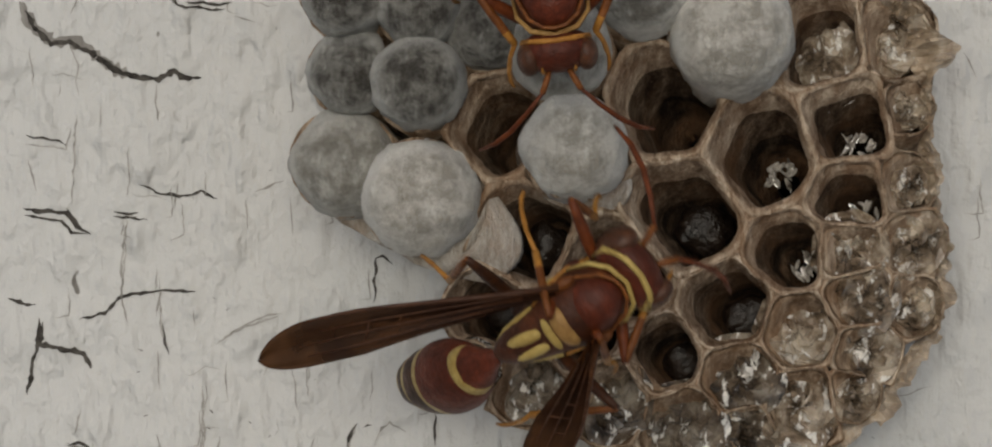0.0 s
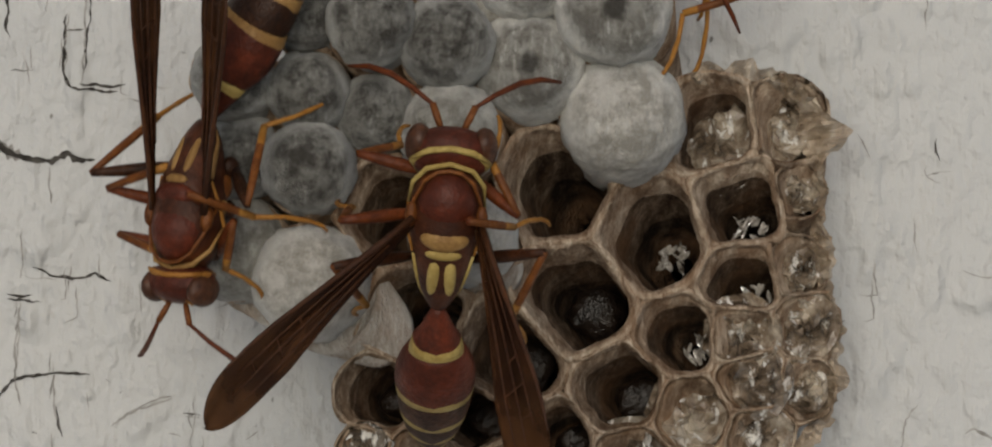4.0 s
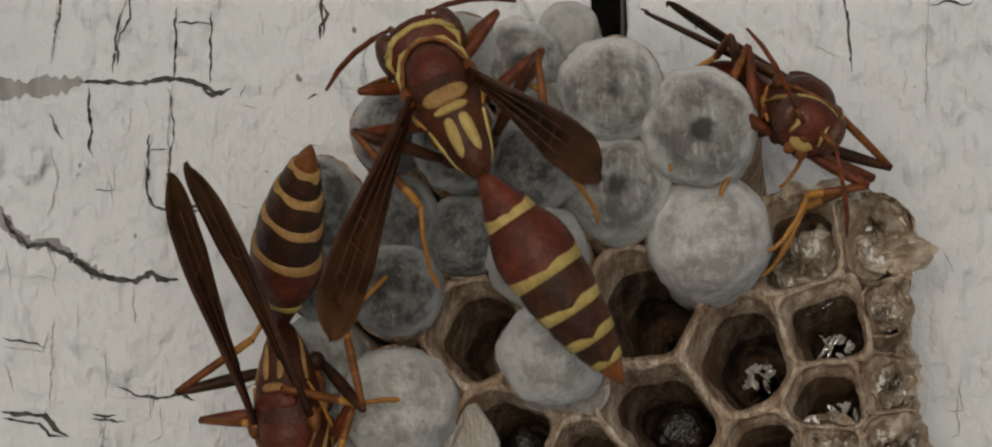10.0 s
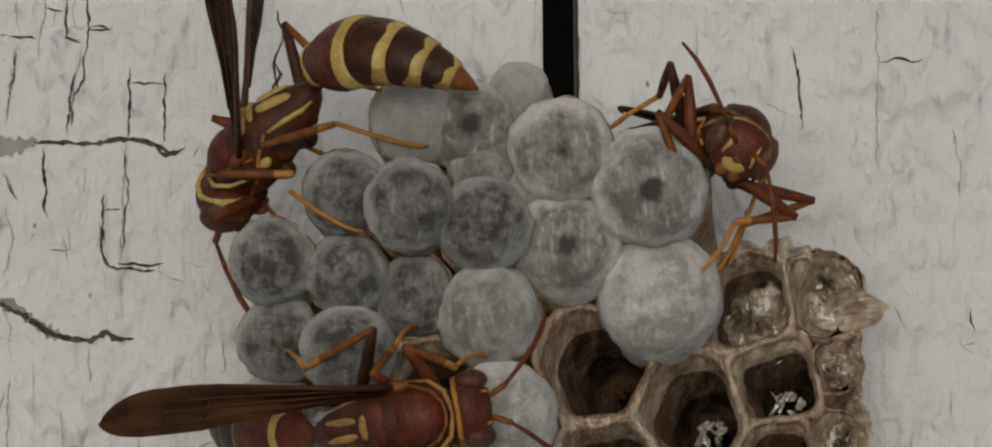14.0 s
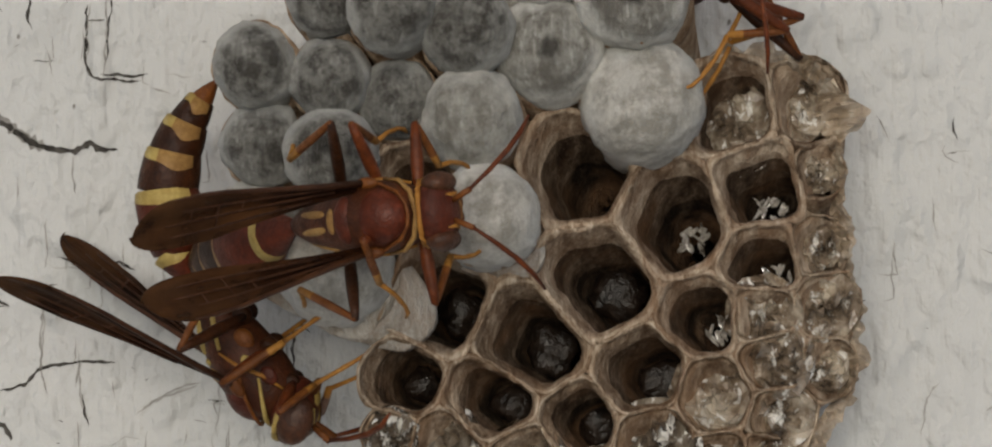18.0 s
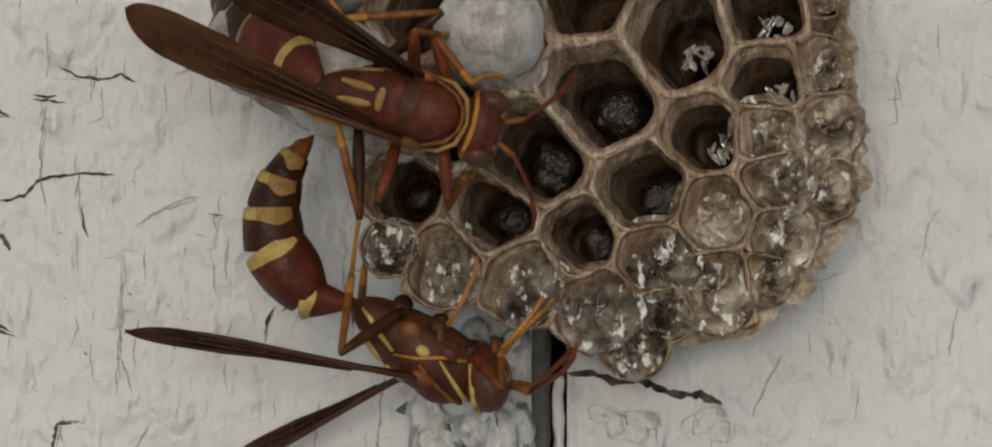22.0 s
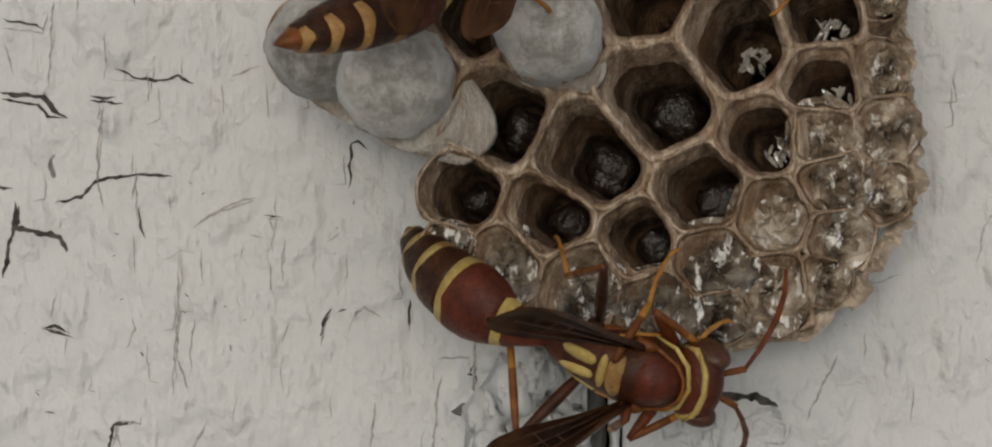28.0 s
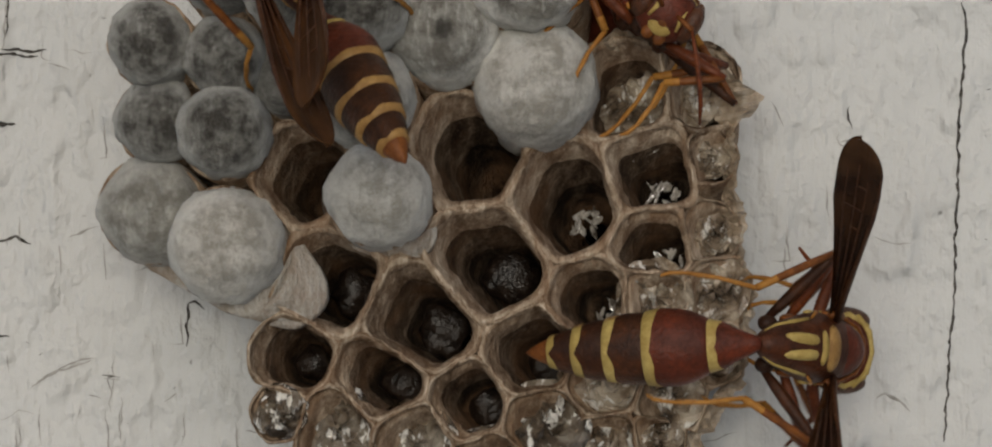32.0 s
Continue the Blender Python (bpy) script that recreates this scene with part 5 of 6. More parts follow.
def footing(place):
    """The nearest spot on the comb's face for a foot that reaches for a place; None where the comb is out of reach."""
    depth = 14.0
    u, w = place.x * 8700 / (300 - depth) - 326, -place.z * 8700 / (300 - depth)
    best, gap = None, 1e9
    for n, (cu, cw, r, *_) in enumerate((*CAPPED, *OPEN)):
        far = math.hypot(u - cu, w - cw)
        if far - r < gap:
            best, gap = n, far - r
    cu, cw, r, kind, extra = (*CAPPED, *OPEN)[best]
    far = math.hypot(u - cu, w - cw)
    if gap > 170:
        return None
    if far > r * 0.9:
        u, w = cu + (u - cu) * r * 0.9 / far, cw + (w - cw) * r * 0.9 / far
        far = r * 0.9
    if best < len(CAPPED):
        depth = face_depth(cu, cw) + extra * 0.8 - 0.4 + r * 0.033 * 0.62 * math.sqrt(max(0.0, 1 - (far / r) ** 2))
    else:
        depth = face_depth(u, w) + 0.1
        if far < r * 0.75:
            u, w = cu + (u - cu) * r * 0.95 / max(far, 8), cw + (w - cw) * r * 0.95 / max(far, 8)
    return spot(u, w, depth)


def gentle(rows):
    """The rows, with others put between where a turn would be too wide."""
    out = [rows[0]]
    for t, m in rows[1:]:
        t0, m0 = out[-1]
        a, b = m0.to_quaternion(), m.to_quaternion()
        turn = a.rotation_difference(b).angle
        turn = min(turn, 2 * math.pi - turn)
        n = int(turn / radians(65)) + 1
        for k in range(1, n):
            q = k / n
            out.append((t0 + (t - t0) * q, Matrix.LocRotScale(m0.translation.lerp(m.translation, q), a.slerp(b, q), None)))
        out.append((t, m))
    return out


def animate(wasp, p, rest_feet, rows):
    """rows: seconds, head, waist, gaster tip, left and right wing tips (places, millimetres), way of the back, joint bend, wing lean."""
    body, gaster, left, right, bends = [], [], [], [], []
    for t, head, waist, tip, wl, wr, up, bend, lean in rows:
        h, q = Vector(head), Vector(waist)
        fwd = (h - q).normalized()
        root = aim(h * 0.5 + q * 0.5 - fwd * 0.3, fwd, up)
        body.append((t, root))
        inv = root.inverted()

        def inside(place):
            return (inv @ (Vector(place) * MM)) / (MM * SIZE)

        joint = Vector((0, WAIST, -0.35))
        way = (inside(tip) - joint).normalized()
        # the first segment leads; the bend of the others brings the tip round
        end = bend_pose(5, bend) @ Vector((0, (SEGMENTS[5][0] - SEGMENTS[5][1]) * MM, 0))
        m = aim(joint, -way, (0, -0.35, 1)) @ Matrix.Rotation(-math.atan2(-end.z, -end.y), 4, "X")
        gaster.append((t, m))
        bends.append((t, bend))
        for s, place, store in ((-1, wl, left), (1, wr, right)):
            r = Vector((s * 1.5, 0.9, 0.95))
            along = root.to_3x3() @ (inside(place) - r)
            along.normalize()
            side = along.cross(Vector((0, -1, 0))).normalized()
            flat = side.cross(along).normalized() * math.cos(radians(lean)) + side * s * math.sin(radians(lean))
            store.append((t, aim(r, r - inside(place), root.to_3x3().inverted() @ flat)))
    body = gentle(body)
    walk(wasp, body)
    walk(p["abdomen"], gentle(gaster))
    walk(p["wingL"], gentle(left))
    walk(p["wingR"], gentle(right))
    for key, rest in rest_feet.items():
        pieces = p[key]
        joint = pieces[0].matrix_basis.translation / MM
        steps = ([], [], [])
        for t, m in body:
            grown = m @ Matrix.Diagonal((SIZE, SIZE, SIZE, 1))
            # a wasp that clings sideways keeps its legs closer under its body
            flat = max(0.0, -m.to_3x3().col[2].y) if rest_feet is REST else 1.0
            foot = Vector((rest[0] * (0.35 + 0.65 * flat), rest[1], rest[2] - 2.2 * (1 - flat)))
            held = footing((grown @ (foot * MM)) / MM)
            if held is not None:
                near = (grown.inverted() @ (held * MM)) / MM
                if (near - foot).length < 4.5 and near.z < 1.0 and near.x * rest[0] > 0.5:
                    foot = near
            for store, pose_now in zip(steps, leg_poses(joint, foot, pieces)):
                store.append((t, pose_now))
        for piece, rows_of in zip(pieces, steps):
            walk(piece, gentle(rows_of))
    for k in range(1, 6):
        walk(p["segment%d" % k], [(t, bend_pose(k, b)) for t, b in bends])


wasp_a = build_wasp("red-brown paper wasp with yellow bands, walking on the nest", YELLOW, YELLOW, YELLOW, 1.0, DUSK, 40)
wasp_b = build_wasp("red-brown paper wasp with dark folded wings at the nest's edge", LEGTIP, TAN, TAN, 0.72, BROWN, 8, 0.3, broad=0.96)
wasp_c = build_wasp("red-brown paper wasp with a yellow face, waiting behind the capped cells", YELLOW, TAN, TAN, 0.72, BROWN, 10, 0.0, (((-0.85, 0.5, -0.1), (-0.6, 0.25, -0.75)), ((0.75, 0.4, 0.5), (0.82, 0.1, 0.55))), 0.9)
for _, pieces in (wasp_a, wasp_b, wasp_c):
    stance(pieces, REST)


def motions():
    animate(*wasp_a, REST, (
        (0, (1.96, -25, -5.1), (-3.89, -24, -8.87), (-8.89, -13, -10.56), (-17.12, -27.13, -9.12), (-2.32, -39.51, -13.9), (0, -1, -0.35), 6, 10),
        (0.5, (-0.1, -26, -0.67), (-4.04, -24, -5.74), (-6.25, -13.45, -9.52), (-17.21, -27.66, -10.09), (-1.51, -38.21, -13.64), (0, -1, -0.35), 6, 10),
        (1, (1.57, -25, -0.82), (-3.55, -24, -5.65), (-6.63, -13, -8.28), (-16.73, -27.33, -9.14), (-1.13, -39.02, -11.87), (0, -1, -0.35), 6, 10),
        (1.5, (1.87, -25, -1.55), (-3.34, -24, -5.69), (-6.44, -13, -7.98), (-16.55, -27.29, -8.25), (-1.2, -39.15, -11.65), (0, -1, -0.35), 6, 10),
        (2, (2.68, -25, -3.38), (-3.5, -24, -5.23), (-7.28, -13, -7.44), (-17.18, -27.3, -6.05), (-1.34, -39.09, -11.52), (0, -1, -0.35), 6, 10),
        (2.5, (1.92, -25, -2.23), (-3.14, -24, -6.2), (-7.07, -14.03, -7.11), (-16.32, -27.29, -8.17), (-0.97, -39.22, -12.13), (0, -1, -0.35), 6, 10),
        (4.5, (-1.32, -27, 8.88), (-1.59, -25, 0.84), (-1.49, -17.44, -6.74), (-12.52, -33.87, -4.51), (3.66, -35.15, -8.28), (0, -1, 0), 6, 10),
        (5, (0.84, -27, 11.91), (-0.62, -25, 3.58), (-1.75, -20, -4.43), (-12.83, -34, -0.94), (2.99, -38, -3.78), (0, -1, 0), 4, 10),
        (6, (5.74, -27, 12.7), (1.3, -26, 5.26), (-2.65, -24, -3.66), (-11.71, -33, 5.93), (2.07, -39, -2.83), (0, -1, 0), 3, 10),
        (7, (6.38, -28, 12.56), (1.24, -27, 5.72), (-3.14, -27, -5.15), (-11.71, -30, 6.35), (1.16, -38, -4.75), (0, -1, 0), 3, 10),
        (7.5, (6.26, -28, 12.46), (1.12, -27, 5.62), (-3.25, -27.51, -4.93), (-12.64, -29.44, 5.77), (2.26, -37.76, -3.98), (0, -1, 0), 3, 10),
        (8, (5.78, -28, 12.39), (1.06, -27, 5.31), (-2.14, -27.49, -5.6), (-12.04, -32.35, 4.47), (2.55, -37.51, -4.34), (0, -1, 0), 3, 10),
        (8.8, (-0.25, -28, 14.59), (-0.3, -27, 6.59), (-0.56, -27, -4.45), (-10.83, -35, 0.31), (4.91, -38, -2.3), (0, -1, 0), 3, 10),
        (9, (-1.5, -28, 14.77), (-0.8, -27, 7.14), (0.2, -27, -3.63), (-10.5, -35, -0.26), (5.1, -38, -0.15), (0, -1, 0), 3, 10),
        (9.5, (-4.37, -26, 14.95), (-2.2, -27, 8.31), (2.56, -27, -1.29), (-9.25, -35, -1.59), (4.73, -38, 5.28), (0, -1, 0), 3, 10),
        (10, (-6.74, -24, 16.68), (-4.21, -27, 11.21), (2.59, -26, 0.82), (-11.67, -36, 1.8), (1.38, -38, 10.79), (0, -1, 0), 3, 10),
        (10.2, (-7.4, -22, 17.71), (-4.66, -27, 12.14), (2.69, -25, 1.83), (-12.34, -36, 3.84), (0.27, -37, 12.94), (-0.1, -1, 0.1), 3, 10),
        (11, (-9.11, -22, 20.69), (-5.71, -27, 14.8), (0.6, -26, 4.49), (-15.79, -36, 8.34), (-2.02, -38, 15.79), (-0.1, -1, 0.15), 3, 10),
        (12, (-9.06, -15, 22.84), (-7.55, -22, 19.05), (-1.47, -23, 8.92), (-18.6, -33, 15.02), (-3.93, -34, 24.41), (-0.3, -1, 0.4), 13, 75),
        (12.5, (-10.2, -12, 20.89), (-8.82, -20, 20.11), (-2.51, -22, 11.53), (-20.44, -30, 18.6), (-7.7, -24, 27.62), (-0.3, -0.6, 0.7), 16, 75),
        (13, (-10.15, -10, 14.78), (-9.23, -17, 18.96), (-2.7, -24, 14.16), (-20.3, -24.5, 24.0), (-7.16, -26, 26.41), (-0.7, -0.5, 0.45), 14, 35),
        (13.5, (-13.1, -14, 13.45), (-9.2, -18, 18.7), (-1.94, -24, 16.47), (-14.33, -28, 24.46), (-9.74, -4, 25.93), (-0.8, -0.35, 0.35), 18, 45),
        (15.5, (-17.52, -14, 8.55), (-13.37, -16, 14.54), (-3.14, -16, 19.23), (-19.64, -24, 22.27), (-14.81, -4, 22.22), (-0.88, 0.12, 0.35), 20, 60),
        (16, (-17.14, -13, 4.59), (-15, -15, 12.05), (-5.73, -14.94, 17.12), (-23.29, -23.56, 19.5), (-18.4, -2.5, 19.62), (-0.95, 0.12, 0.15), 20, 45),
        (16.5, (-17.87, -11.42, 2.47), (-16.4, -14, 8.75), (-8.39, -14.02, 15.14), (-25.29, -25.05, 13.08), (-21.12, -2.5, 15.22), (-0.95, 0.12, 0.05), 21, 45),
        (17, (-16.11, -12, -1.31), (-16.68, -13, 5.54), (-10.16, -13.06, 13.44), (-25.23, -26.65, 6.07), (-23.07, -2.5, 12.01), (-0.95, 0.12, -0.05), 22, 45),
        (18, (-11.44, -12, -8.32), (-15.18, -12, -3.15), (-14.45, -12.26, 9.41), (-26.11, -22.22, -0.86), (-22.61, -2.5, 0), (-0.8, 0.12, -0.5), 16, 50),
        (19, (-8.53, -12, -11.91), (-12.59, -12, -5.77), (-15.11, -6.95, 3.46), (-26.34, -15.36, -5.16), (-21.35, -2.5, -8.66), (-0.75, 0.12, -0.55), 20, 50),
        (20, (-6.21, -12, -14.31), (-11.08, -12, -8.28), (-14.31, -5.69, -0.27), (-25.44, -15.42, -6.57), (-20.66, -2.5, -12.19), (-0.72, 0.12, -0.6), 22, 50),
        (21, (-4.82, -12, -15.37), (-9.83, -12, -9.85), (-12.68, -4.41, -2.54), (-24.56, -15.41, -9.6), (-18.8, -2.5, -15.07), (-0.68, 0.12, -0.65), 22, 50),
        (22, (-1.01, -12, -17.05), (-7.33, -12, -13.36), (-9.52, -12.07, -4.51), (-21.25, -15.22, -13.89), (-13.2, -2.5, -21.09), (-0.4, 0.12, -0.88), 26, 60),
        (23, (1.91, -12, -18.49), (-5.74, -12, -15.42), (-7.65, -12.02, -6.67), (-15.28, -21.67, -16.38), (-17.72, -13.27, -20.4), (-0.25, 0, -0.95), 30, 60),
        (24, (4.1, -14, -15.77), (-3.48, -13, -14.94), (-7.35, -6.97, -9.97), (-14.75, -17, -13.48), (-8.9, -25.02, -20.96), (-0.1, -0.45, -0.85), 28, 70),
        (25, (5.6, -18, -14.5), (-1.42, -17, -15.1), (-5.86, -6.85, -11.85), (-12.75, -23.98, -11.73), (-3.68, -31.85, -19.89), (0, -0.75, -0.6), 14, 75),
        (26, (6.01, -19, -15.54), (-1.28, -17, -15.09), (-6.15, -7.47, -11.2), (-11.37, -26.66, -10.92), (-10.12, -26.4, -21.72), (0, -0.75, -0.6), 14, 75),
        (26.5, (5.88, -19, -15.39), (-1.09, -17, -14.36), (-5.96, -7.54, -10.82), (-11.09, -26.74, -10.93), (-4.84, -31.85, -19.61), (0, -0.75, -0.6), 14, 75),
        (28.5, (8.36, -19, -17.12), (1.21, -19, -15.06), (-5.71, -13.49, -9.5), (0.57, -34.96, -11.77), (-2.13, -33.42, -20.2), (0, -0.9, -0.3), 10, 10),
        (29, (12.19, -19, -16.96), (3.42, -19, -15.72), (-5.14, -14.42, -11.15), (0.73, -33.7, -10.29), (2.11, -33.36, -22.16), (0, -0.8, -0.5), 8, 10),
        (30, (17.9, -19, -10.6), (9.83, -20, -13.3), (-0.74, -17.15, -14.37), (3.19, -32.02, -8.2), (11.44, -33.99, -20.54), (0, -1, -0.1), 5, 10),
        (30.5, (19.37, -19, -7.33), (12.1, -20, -10.87), (2.98, -14.73, -13.87), (5.6, -32.47, -6.29), (14.12, -32.75, -19.56), (0, -1, 0), 5, 10),
        (31, (21.4, -17, -3.63), (15.85, -20, -9.19), (6.13, -16.61, -13.28), (12.05, -34.96, -4.97), (20.92, -32.57, -17.26), (0.1, -1, 0.1), 5, 10),
        (31.5, (23.9, -15, -3.45), (18.61, -20, -6.97), (8.65, -15.51, -9.92), (22.15, -32.92, 1.48), (23.3, -31.51, -13.83), (0, -1, 0), 4, 10),
        (32, (25.25, -11, -6.61), (18.81, -20, -5.94), (8.39, -15.49, -6.57), (24.08, -29, 5.23), (21.34, -30.29, -15.39), (0.35, -1, 0), 3, 10),
    ))
    animate(*wasp_b, REST, (
        (0, (-1.46, -28, 6.81), (-2.34, -27, 14.06), (-2.34, -21.41, 23.98), (-0.83, -33.76, 24.99), (-3.9, -30.94, 25.27), (0, -1, 0), 3, 50),
        (1, (-0.02, -28, 6.78), (-3.48, -27, 13.83), (-3.93, -21.77, 23.94), (-1.65, -32.84, 25.44), (-6.31, -30.36, 25.36), (0, -1, 0), 3, 50),
        (2, (-3.46, -27, 4.24), (-5.05, -26, 11.5), (-7.1, -20.27, 21.05), (-3.59, -29.15, 23.51), (-8.26, -29.23, 23.19), (0, -1, 0), 3, 50),
        (2.5, (-8.05, -26, 4.47), (-8.66, -25, 11.81), (-9.98, -19.58, 21.69), (-5.71, -30.19, 23.05), (-10.75, -28.2, 23.52), (0, -1, 0), 3, 50),
        (4.5, (-15, -19.5, -2.31), (-13.94, -19.5, 5.32), (-9.88, -25.31, 14.29), (-14.39, -28.76, 14.89), (-18.73, -25.92, 15.27), (-0.6, -0.8, 0), 4, 50),
        (5, (-14.95, -19.5, -3.41), (-13.53, -19.5, 4.57), (-11.33, -26.22, 12.93), (-17.62, -27.61, 13.84), (-20.41, -27.21, 12.61), (-0.5, -0.85, 0), 4, 50),
        (6, (-13.97, -19.5, -4.73), (-14.5, -19.5, 3.01), (-12.03, -27.08, 11.09), (-18.37, -29.44, 11), (-19.79, -28.38, 9.87), (-0.45, -0.85, -0.15), 4, 50),
        (7, (-14.17, -19.5, -4.71), (-13.82, -19.5, 3.33), (-11.79, -27, 11.28), (-18.31, -28, 11.56), (-19.26, -28, 10.32), (-0.45, -0.85, -0.15), 4, 50),
        (7.5, (-14.03, -19.5, -4.9), (-13.98, -19.5, 3.06), (-12.02, -26.96, 11.26), (-18.75, -28.22, 11.38), (-19.71, -28.02, 9.95), (-0.45, -0.85, -0.15), 4, 50),
        (9, (-13.54, -19.5, -4.74), (-14.27, -19.5, 3.09), (-12.54, -27, 11.2), (-18.52, -28.15, 11.68), (-19.5, -27.7, 10.38), (-0.45, -0.85, -0.15), 4, 50),
        (10, (-13.27, -19.5, -4.67), (-14.36, -19.5, 3.06), (-12.52, -26.92, 11.16), (-18.52, -28.18, 11.48), (-19.35, -27.98, 10.18), (-0.4, -0.9, -0.15), 4, 50),
        (11, (-12.8, -20.5, -4.63), (-14.19, -19.5, 2.6), (-14.8, -27.89, 9.8), (-20.02, -29.43, 9.58), (-20.64, -29.63, 7.93), (-0.35, -0.9, -0.2), 4, 50),
        (12, (-9.89, -21.5, -3.78), (-13.24, -20.5, 2.15), (-14.73, -29.78, 8.08), (-20.37, -30.45, 7.44), (-20.52, -31.56, 5.37), (-0.3, -0.95, -0.2), 4, 50),
        (12.5, (-6.34, -22.5, -2.35), (-11.79, -21.5, 1.35), (-15.89, -30.91, 6.67), (-20.95, -30.48, 5.97), (-21.02, -31.82, 3.56), (-0.2, -1, -0.2), 4, 50),
        (13, (-4.32, -21, -1.72), (-11.07, -20, 0.73), (-16.16, -29.1, 5.41), (-21.1, -27, 4.6), (-20.98, -28.78, 2.11), (-0.1, -1, -0.1), 4, 10),
        (13.5, (-2.83, -23, 0.71), (-10.04, -22, 0.75), (-15.99, -12.24, 2.24), (-20.41, -29.73, 3.21), (-20.18, -30.34, -0.51), (0, -1, 0), 3, 10),
        (15.5, (-3.24, -25.07, 2.47), (-9.1, -23, 0.65), (-14.97, -13.92, -0.73), (-17.25, -34.57, 0.58), (-14.54, -36.22, -3.53), (0, -1, 0), 3, 10),
        (16, (-3.51, -25.87, 1.42), (-9.54, -23, 0.64), (-14.92, -13.75, -0.76), (-17.14, -35.45, 0.71), (-16.38, -35.83, -2.65), (0, -1, 0), 3, 10),
        (16.5, (-2.95, -25.6, 1.47), (-9.07, -23, 0.56), (-14.67, -13.88, -0.54), (-17.06, -34.7, 0.67), (-16.07, -35.27, -2.86), (0, -1, 0), 3, 10),
        (17, (-3.72, -26.34, 1.64), (-9.5, -23, 0.86), (-14.69, -13.55, -0.06), (-16.78, -36.31, 0.96), (-16.28, -36.36, -2.38), (0, -1, 0), 3, 10),
        (18, (-3.77, -26.04, 1.69), (-9.74, -23, 1.19), (-14.83, -13.63, -0.55), (-16.96, -35.89, 0.95), (-16.37, -36.17, -2.62), (0, -1, 0), 3, 10),
        (18.5, (-3.72, -26.76, 1.74), (-9.29, -23, 1.38), (-14.53, -13.71, -0.22), (-16.29, -36.98, 1.83), (-15.18, -37.55, -2.86), (0, -1, 0), 3, 10),
        (19, (-5.17, -22, -3), (-10.65, -23, 1.32), (-15.55, -14.33, 4.99), (-17, -26.46, 8.56), (-19.91, -26.83, 4.64), (0, -1, 0), 3, 10),
        (19.5, (-4.82, -21, -6.7), (-9.12, -23, -2.22), (-13.37, -14.81, 3.17), (-14.39, -25.88, 6.14), (-18.48, -24.08, 3.07), (0, -1, 0), 3, 10),
        (20, (-5.92, -20, -7.1), (-9.32, -22, -0.56), (-11.12, -18.12, 8.38), (-10.82, -29.23, 7.31), (-15.03, -30.71, 4.07), (0, -1, 0), 3, 10),
        (20.5, (-5.84, -20, -6.05), (-9.34, -22, -0.28), (-12.03, -15.86, 7.61), (-11.52, -31.12, 6.39), (-15.35, -31.72, 3.41), (0, -1, 0), 3, 10),
        (21, (-4.54, -21, -5.17), (-9.92, -22, -1.04), (-13.13, -13.87, 5.16), (-12.89, -32.43, 5.49), (-17.69, -28.13, 3.49), (0, -1, 0), 3, 10),
        (22, (-1.81, -22, -3.37), (-8.38, -22, -1.58), (-13.77, -13.72, 2.65), (-12.64, -34.21, 3.31), (-18.34, -24.39, 1.8), (0, -1, 0), 3, 10),
        (23, (-1.61, -23, -1.11), (-8.22, -23, 0.35), (-14.22, -14.35, 2.77), (-13.54, -34.95, 3.65), (-18.25, -27.13, 1.03), (0, -1, 0), 3, 10),
        (23.5, (-1.11, -23, -0.52), (-8.13, -23, -0.07), (-14.5, -14.43, 0.81), (-15.13, -33.38, 2.18), (-18.4, -25.29, -0.11), (0, -1, 0), 3, 10),
        (24, (-1.14, -25.29, 0.59), (-6.94, -23, 0.1), (-15.86, -17.07, 1.14), (-17.64, -29.62, 1.47), (-17.67, -28.99, -1.92), (0, -1, 0), 3, 10),
        (24.5, (-0.87, -26.52, 2.57), (-6.42, -23, 1.18), (-14.32, -16.33, -1.18), (-16.4, -33.4, 1.15), (-15.89, -32.23, -3.26), (0, -1, 0), 3, 10),
        (25, (0.51, -24, 4.77), (-5.59, -23, 1.58), (-13.86, -18.01, -2.58), (-15.47, -28.28, -1.51), (-13.9, -27.87, -4.7), (0, -1, 0), 3, 10),
        (25.5, (-0.57, -24, 5.12), (-5.98, -23, 1.28), (-12.75, -15.68, -3.21), (-14.47, -32.75, -1.71), (-12.59, -33.04, -4.02), (0, -1, 0), 3, 10),
        (26, (0.51, -24, 5.54), (-4.39, -23, 0.6), (-10.49, -14.5, -2.95), (-12.21, -34.35, -2.07), (-9.98, -35.33, -2.68), (0, -1, 0), 3, 10),
        (26.5, (0.89, -24, 7.5), (-3.39, -23, 2.09), (-8.74, -13.85, -1.63), (-11.02, -35.73, 0.41), (-8.57, -35.75, -1.41), (0, -1, 0), 3, 10),
        (28.5, (-3.62, -25.2, 11.75), (-4.62, -23, 5.5), (-5.65, -32.28, -1.42), (-7.08, -38.81, 1.24), (-3.16, -39.3, 1.55), (0, -1, 0), 3, 10),
        (29, (-3.58, -24, 12.92), (-4.59, -23, 5.96), (-5.13, -31.81, -1.45), (-7.05, -37.2, 0.79), (-3.71, -36.13, -0.99), (0, -1, 0), 3, 10),
        (29.5, (-3.75, -24, 12.88), (-4.68, -23, 5.92), (-5.16, -31.82, -1.49), (-7.37, -37.19, 0.75), (-3.88, -36.1, -1.03), (0, -1, 0), 3, 10),
        (30, (-1.84, -24, 13.69), (-3.25, -23, 6.68), (-4.74, -30.71, -1.67), (-10.2, -35.18, 1.06), (-6.88, -35.29, 0.47), (0, -1, 0), 3, 10),
        (30.5, (-2.03, -24, 13.1), (-3.28, -23, 6.1), (-4.29, -31.17, -1.91), (-9.44, -35.8, 0.61), (-6.37, -36.03, 0.39), (0, -1, 0), 3, 10),
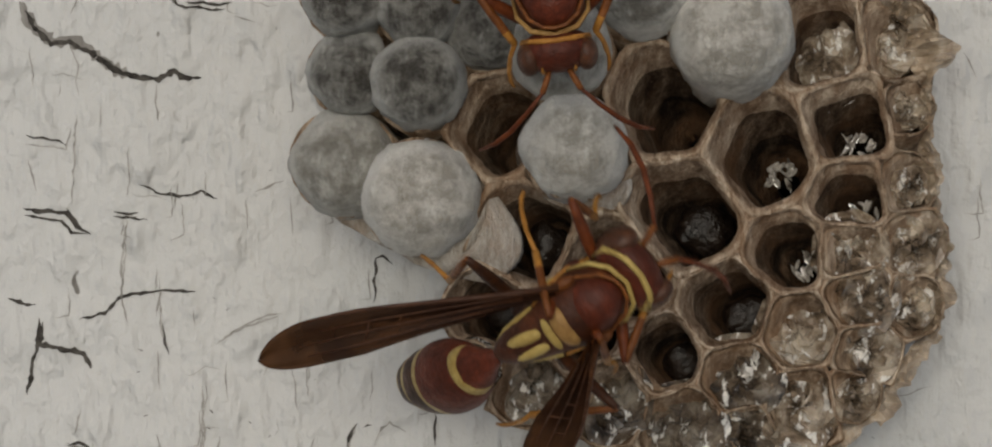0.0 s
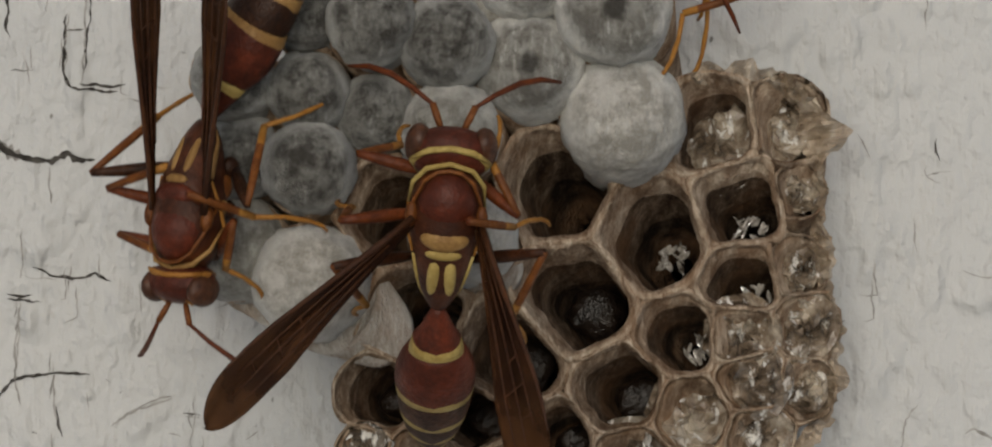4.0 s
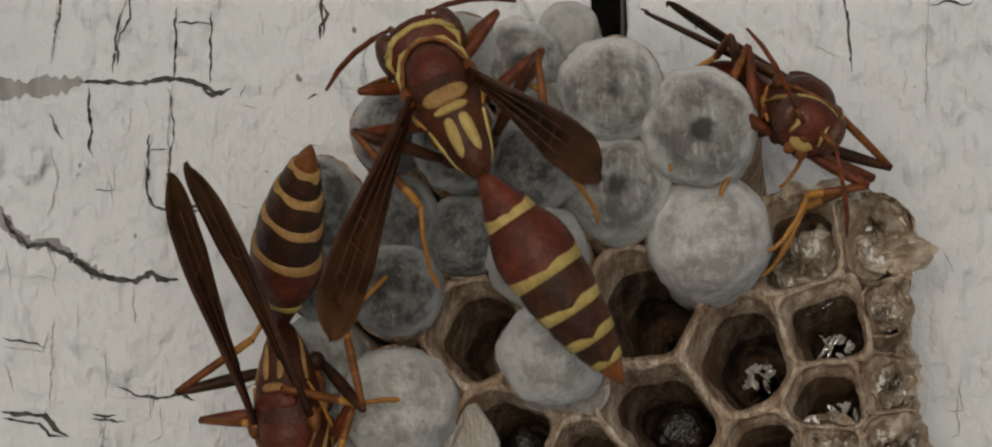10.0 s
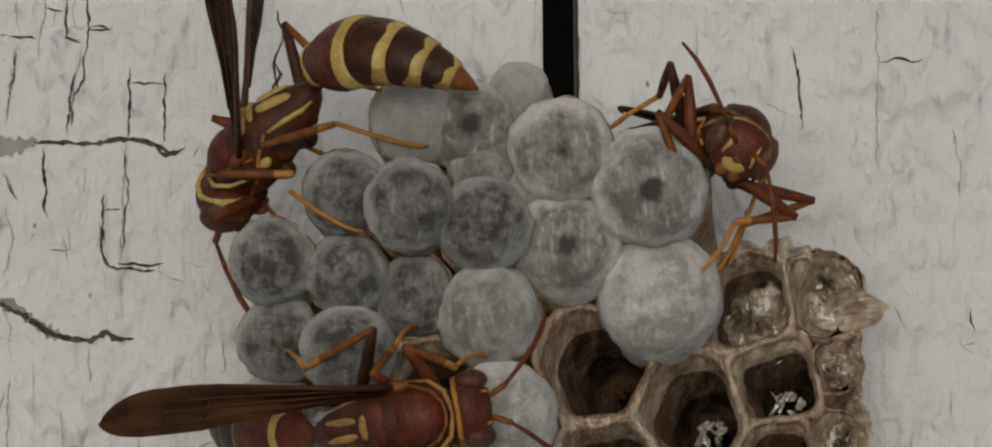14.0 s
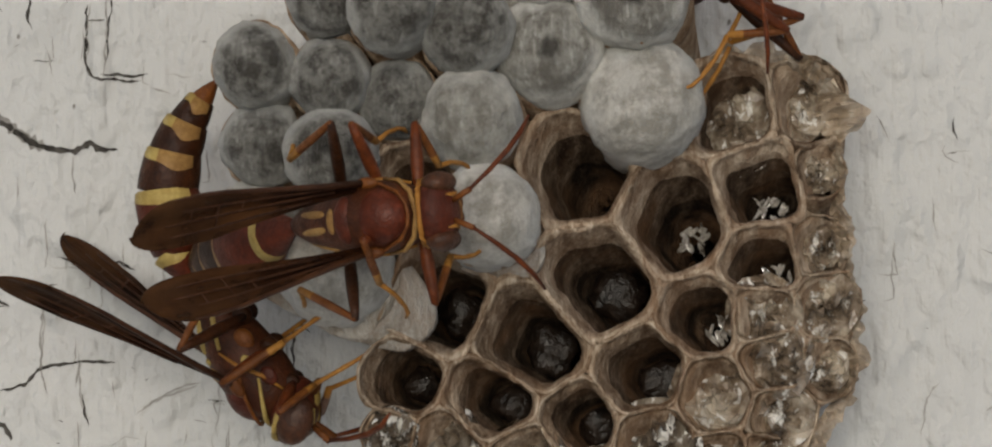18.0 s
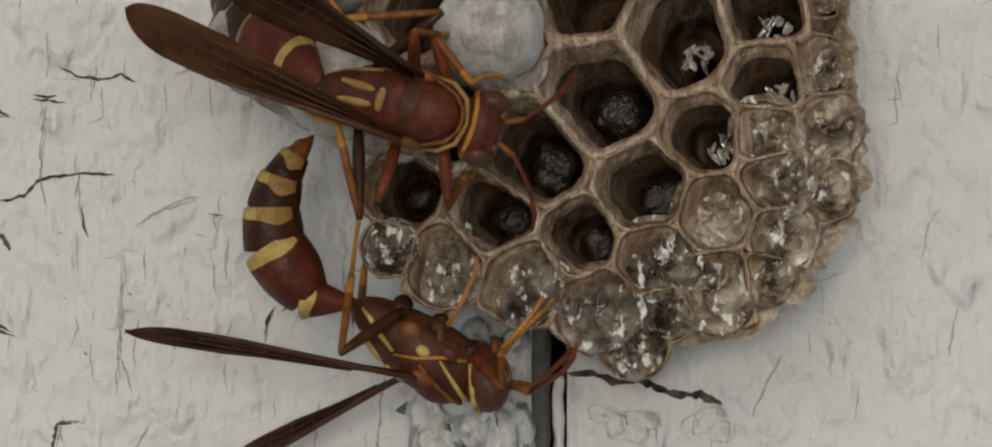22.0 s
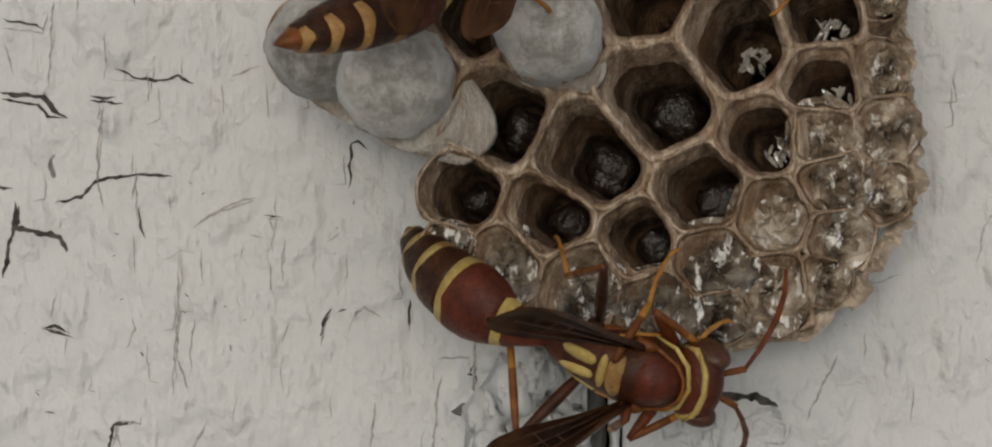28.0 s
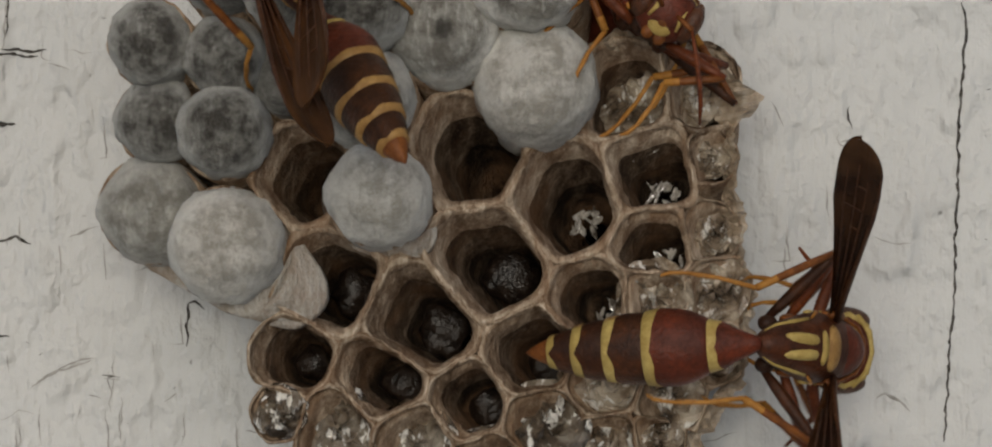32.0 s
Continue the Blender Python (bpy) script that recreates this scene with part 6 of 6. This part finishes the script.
        (31, (-1.94, -25.19, 14.19), (-2.43, -23, 7.87), (-2.92, -28, -1.39), (-7.81, -35.1, 0.6), (-5.95, -37.7, 2.75), (0, -1, 0), 3, 35),
        (31.5, (-6, -24, 15.11), (-3.6, -23, 8.75), (-0.71, -30, 0.82), (-5.05, -37.8, 3.79), (-4.57, -38.8, 5.68), (0, -1, 0), 3, 35),
        (32, (-6.91, -24, 17.46), (-3.87, -23, 11.11), (0.94, -31, 3.32), (-2.84, -35.6, 3.71), (-3.42, -37.2, 5.51), (0, -1, 0), 3, 35),
    ))
    animate(*wasp_c, PERCHED, (
        (0, (9.95, -20, 16.48), (9.48, -12, 18.63), (4.79, -6, 13.56), (17.47, -5, 19.98), (8.23, -5, 23.42), (0.15, 0, 0.9), 12, 55),
        (2.5, (9.95, -20, 16.48), (9.48, -12, 18.63), (4.79, -6, 13.56), (17.47, -5, 19.98), (8.23, -5, 23.42), (0.15, 0, 0.9), 12, 55),
        (4.5, (9.95, -20, 16.48), (9.48, -12, 18.63), (4.79, -6, 13.56), (17.47, -5, 19.98), (8.23, -5, 23.42), (0.15, 0, 0.9), 12, 55),
        (5, (9.95, -20, 16.48), (9.48, -12, 18.63), (4.79, -6, 13.56), (17.47, -5, 19.98), (8.23, -5, 23.42), (0.15, 0, 0.9), 12, 55),
        (6, (11.19, -20, 16.04), (10.46, -12, 18), (5.11, -6, 13.83), (16.58, -5, 20.99), (8.4, -5, 25.05), (0.3, 0, 0.9), 12, 55),
        (7, (12.17, -20, 14.14), (11.21, -12, 16.24), (5.32, -6, 13.26), (9.96, -5, 23.03), (7.93, -5, 23.05), (0.4, 0, 0.85), 12, 78),
        (8, (12.59, -20, 13.53), (11.57, -12, 15.55), (5.39, -6, 12.95), (8.33, -5, 22.56), (6.46, -5, 21.89), (0.45, 0, 0.85), 12, 78),
        (8.8, (12.78, -20, 13.18), (11.84, -12, 15.11), (5.53, -6, 13.02), (7.28, -5, 21.87), (5.92, -5, 21.2), (0.45, 0, 0.85), 12, 78),
        (9.5, (12.7, -20, 13.15), (11.71, -12, 15.01), (5.44, -6, 12.81), (6.23, -5, 20.85), (5.31, -5, 20.25), (0.45, 0, 0.85), 12, 78),
        (10.2, (12.67, -20, 13.2), (11.67, -12, 15.08), (5.39, -6, 12.82), (5.6, -5, 20.11), (5.09, -5, 19.37), (0.45, 0, 0.85), 12, 78),
        (11, (12.34, -20, 13.86), (11.74, -12, 15.11), (5.86, -6, 12.58), (5.9, -5, 19.58), (5.39, -5, 18.76), (0.5, 0, 0.8), 12, 78),
        (12, (12.44, -20, 14.57), (11.79, -12, 15.52), (6.54, -6, 13.67), (6.29, -5, 18.16), (6.56, -5, 17.27), (0.5, 0, 0.8), 12, 78),
        (12.5, (12.03, -20, 14.78), (11.37, -12, 15.68), (6.7, -6, 13.26), (6.45, -5, 17.54), (6.79, -5, 16.75), (0.5, 0, 0.8), 12, 78),
        (13, (11.56, -20, 14.83), (10.95, -12, 15.64), (7.11, -6, 12.76), (6.8, -5, 17.2), (7.2, -5, 16.45), (0.5, 0, 0.8), 12, 78),
        (13.5, (11.91, -20, 15.02), (11.26, -12, 15.81), (7.12, -6, 12.99), (6.88, -5, 17.37), (7.21, -5, 16.68), (0.5, 0, 0.8), 12, 78),
        (15.5, (11.5, -20, 15.16), (10.86, -12, 15.9), (7.24, -6, 12.61), (7.03, -5, 17.06), (7.36, -5, 16.37), (0.5, 0, 0.8), 12, 78),
        (16, (11.44, -20, 15.05), (10.8, -12, 15.76), (7.11, -6, 12.53), (6.86, -5, 16.98), (7.2, -5, 16.3), (0.5, 0, 0.8), 12, 78),
        (17, (11.91, -20, 14.76), (11.29, -12, 15.56), (7.63, -6, 12.43), (7.42, -5, 16.89), (7.75, -5, 16.21), (0.5, 0, 0.8), 12, 78),
        (31, (14.28, -20, 10.42), (13.62, -12, 11.23), (9.89, -6, 7.97), (9.57, -5, 12.43), (9.91, -5, 11.74), (0.5, 0, 0.8), 12, 78),
        (31.5, (14.4, -20, 10.93), (13.73, -12, 11.7), (10.01, -6, 8.41), (9.69, -5, 12.86), (10.03, -5, 12.17), (0.5, 0, 0.8), 12, 78),
        (32, (14.45, -20, 11.11), (13.78, -12, 11.89), (10.04, -6, 8.59), (9.72, -5, 13.05), (10.07, -5, 12.36), (0.5, 0, 0.8), 12, 78),
    ))


motions()
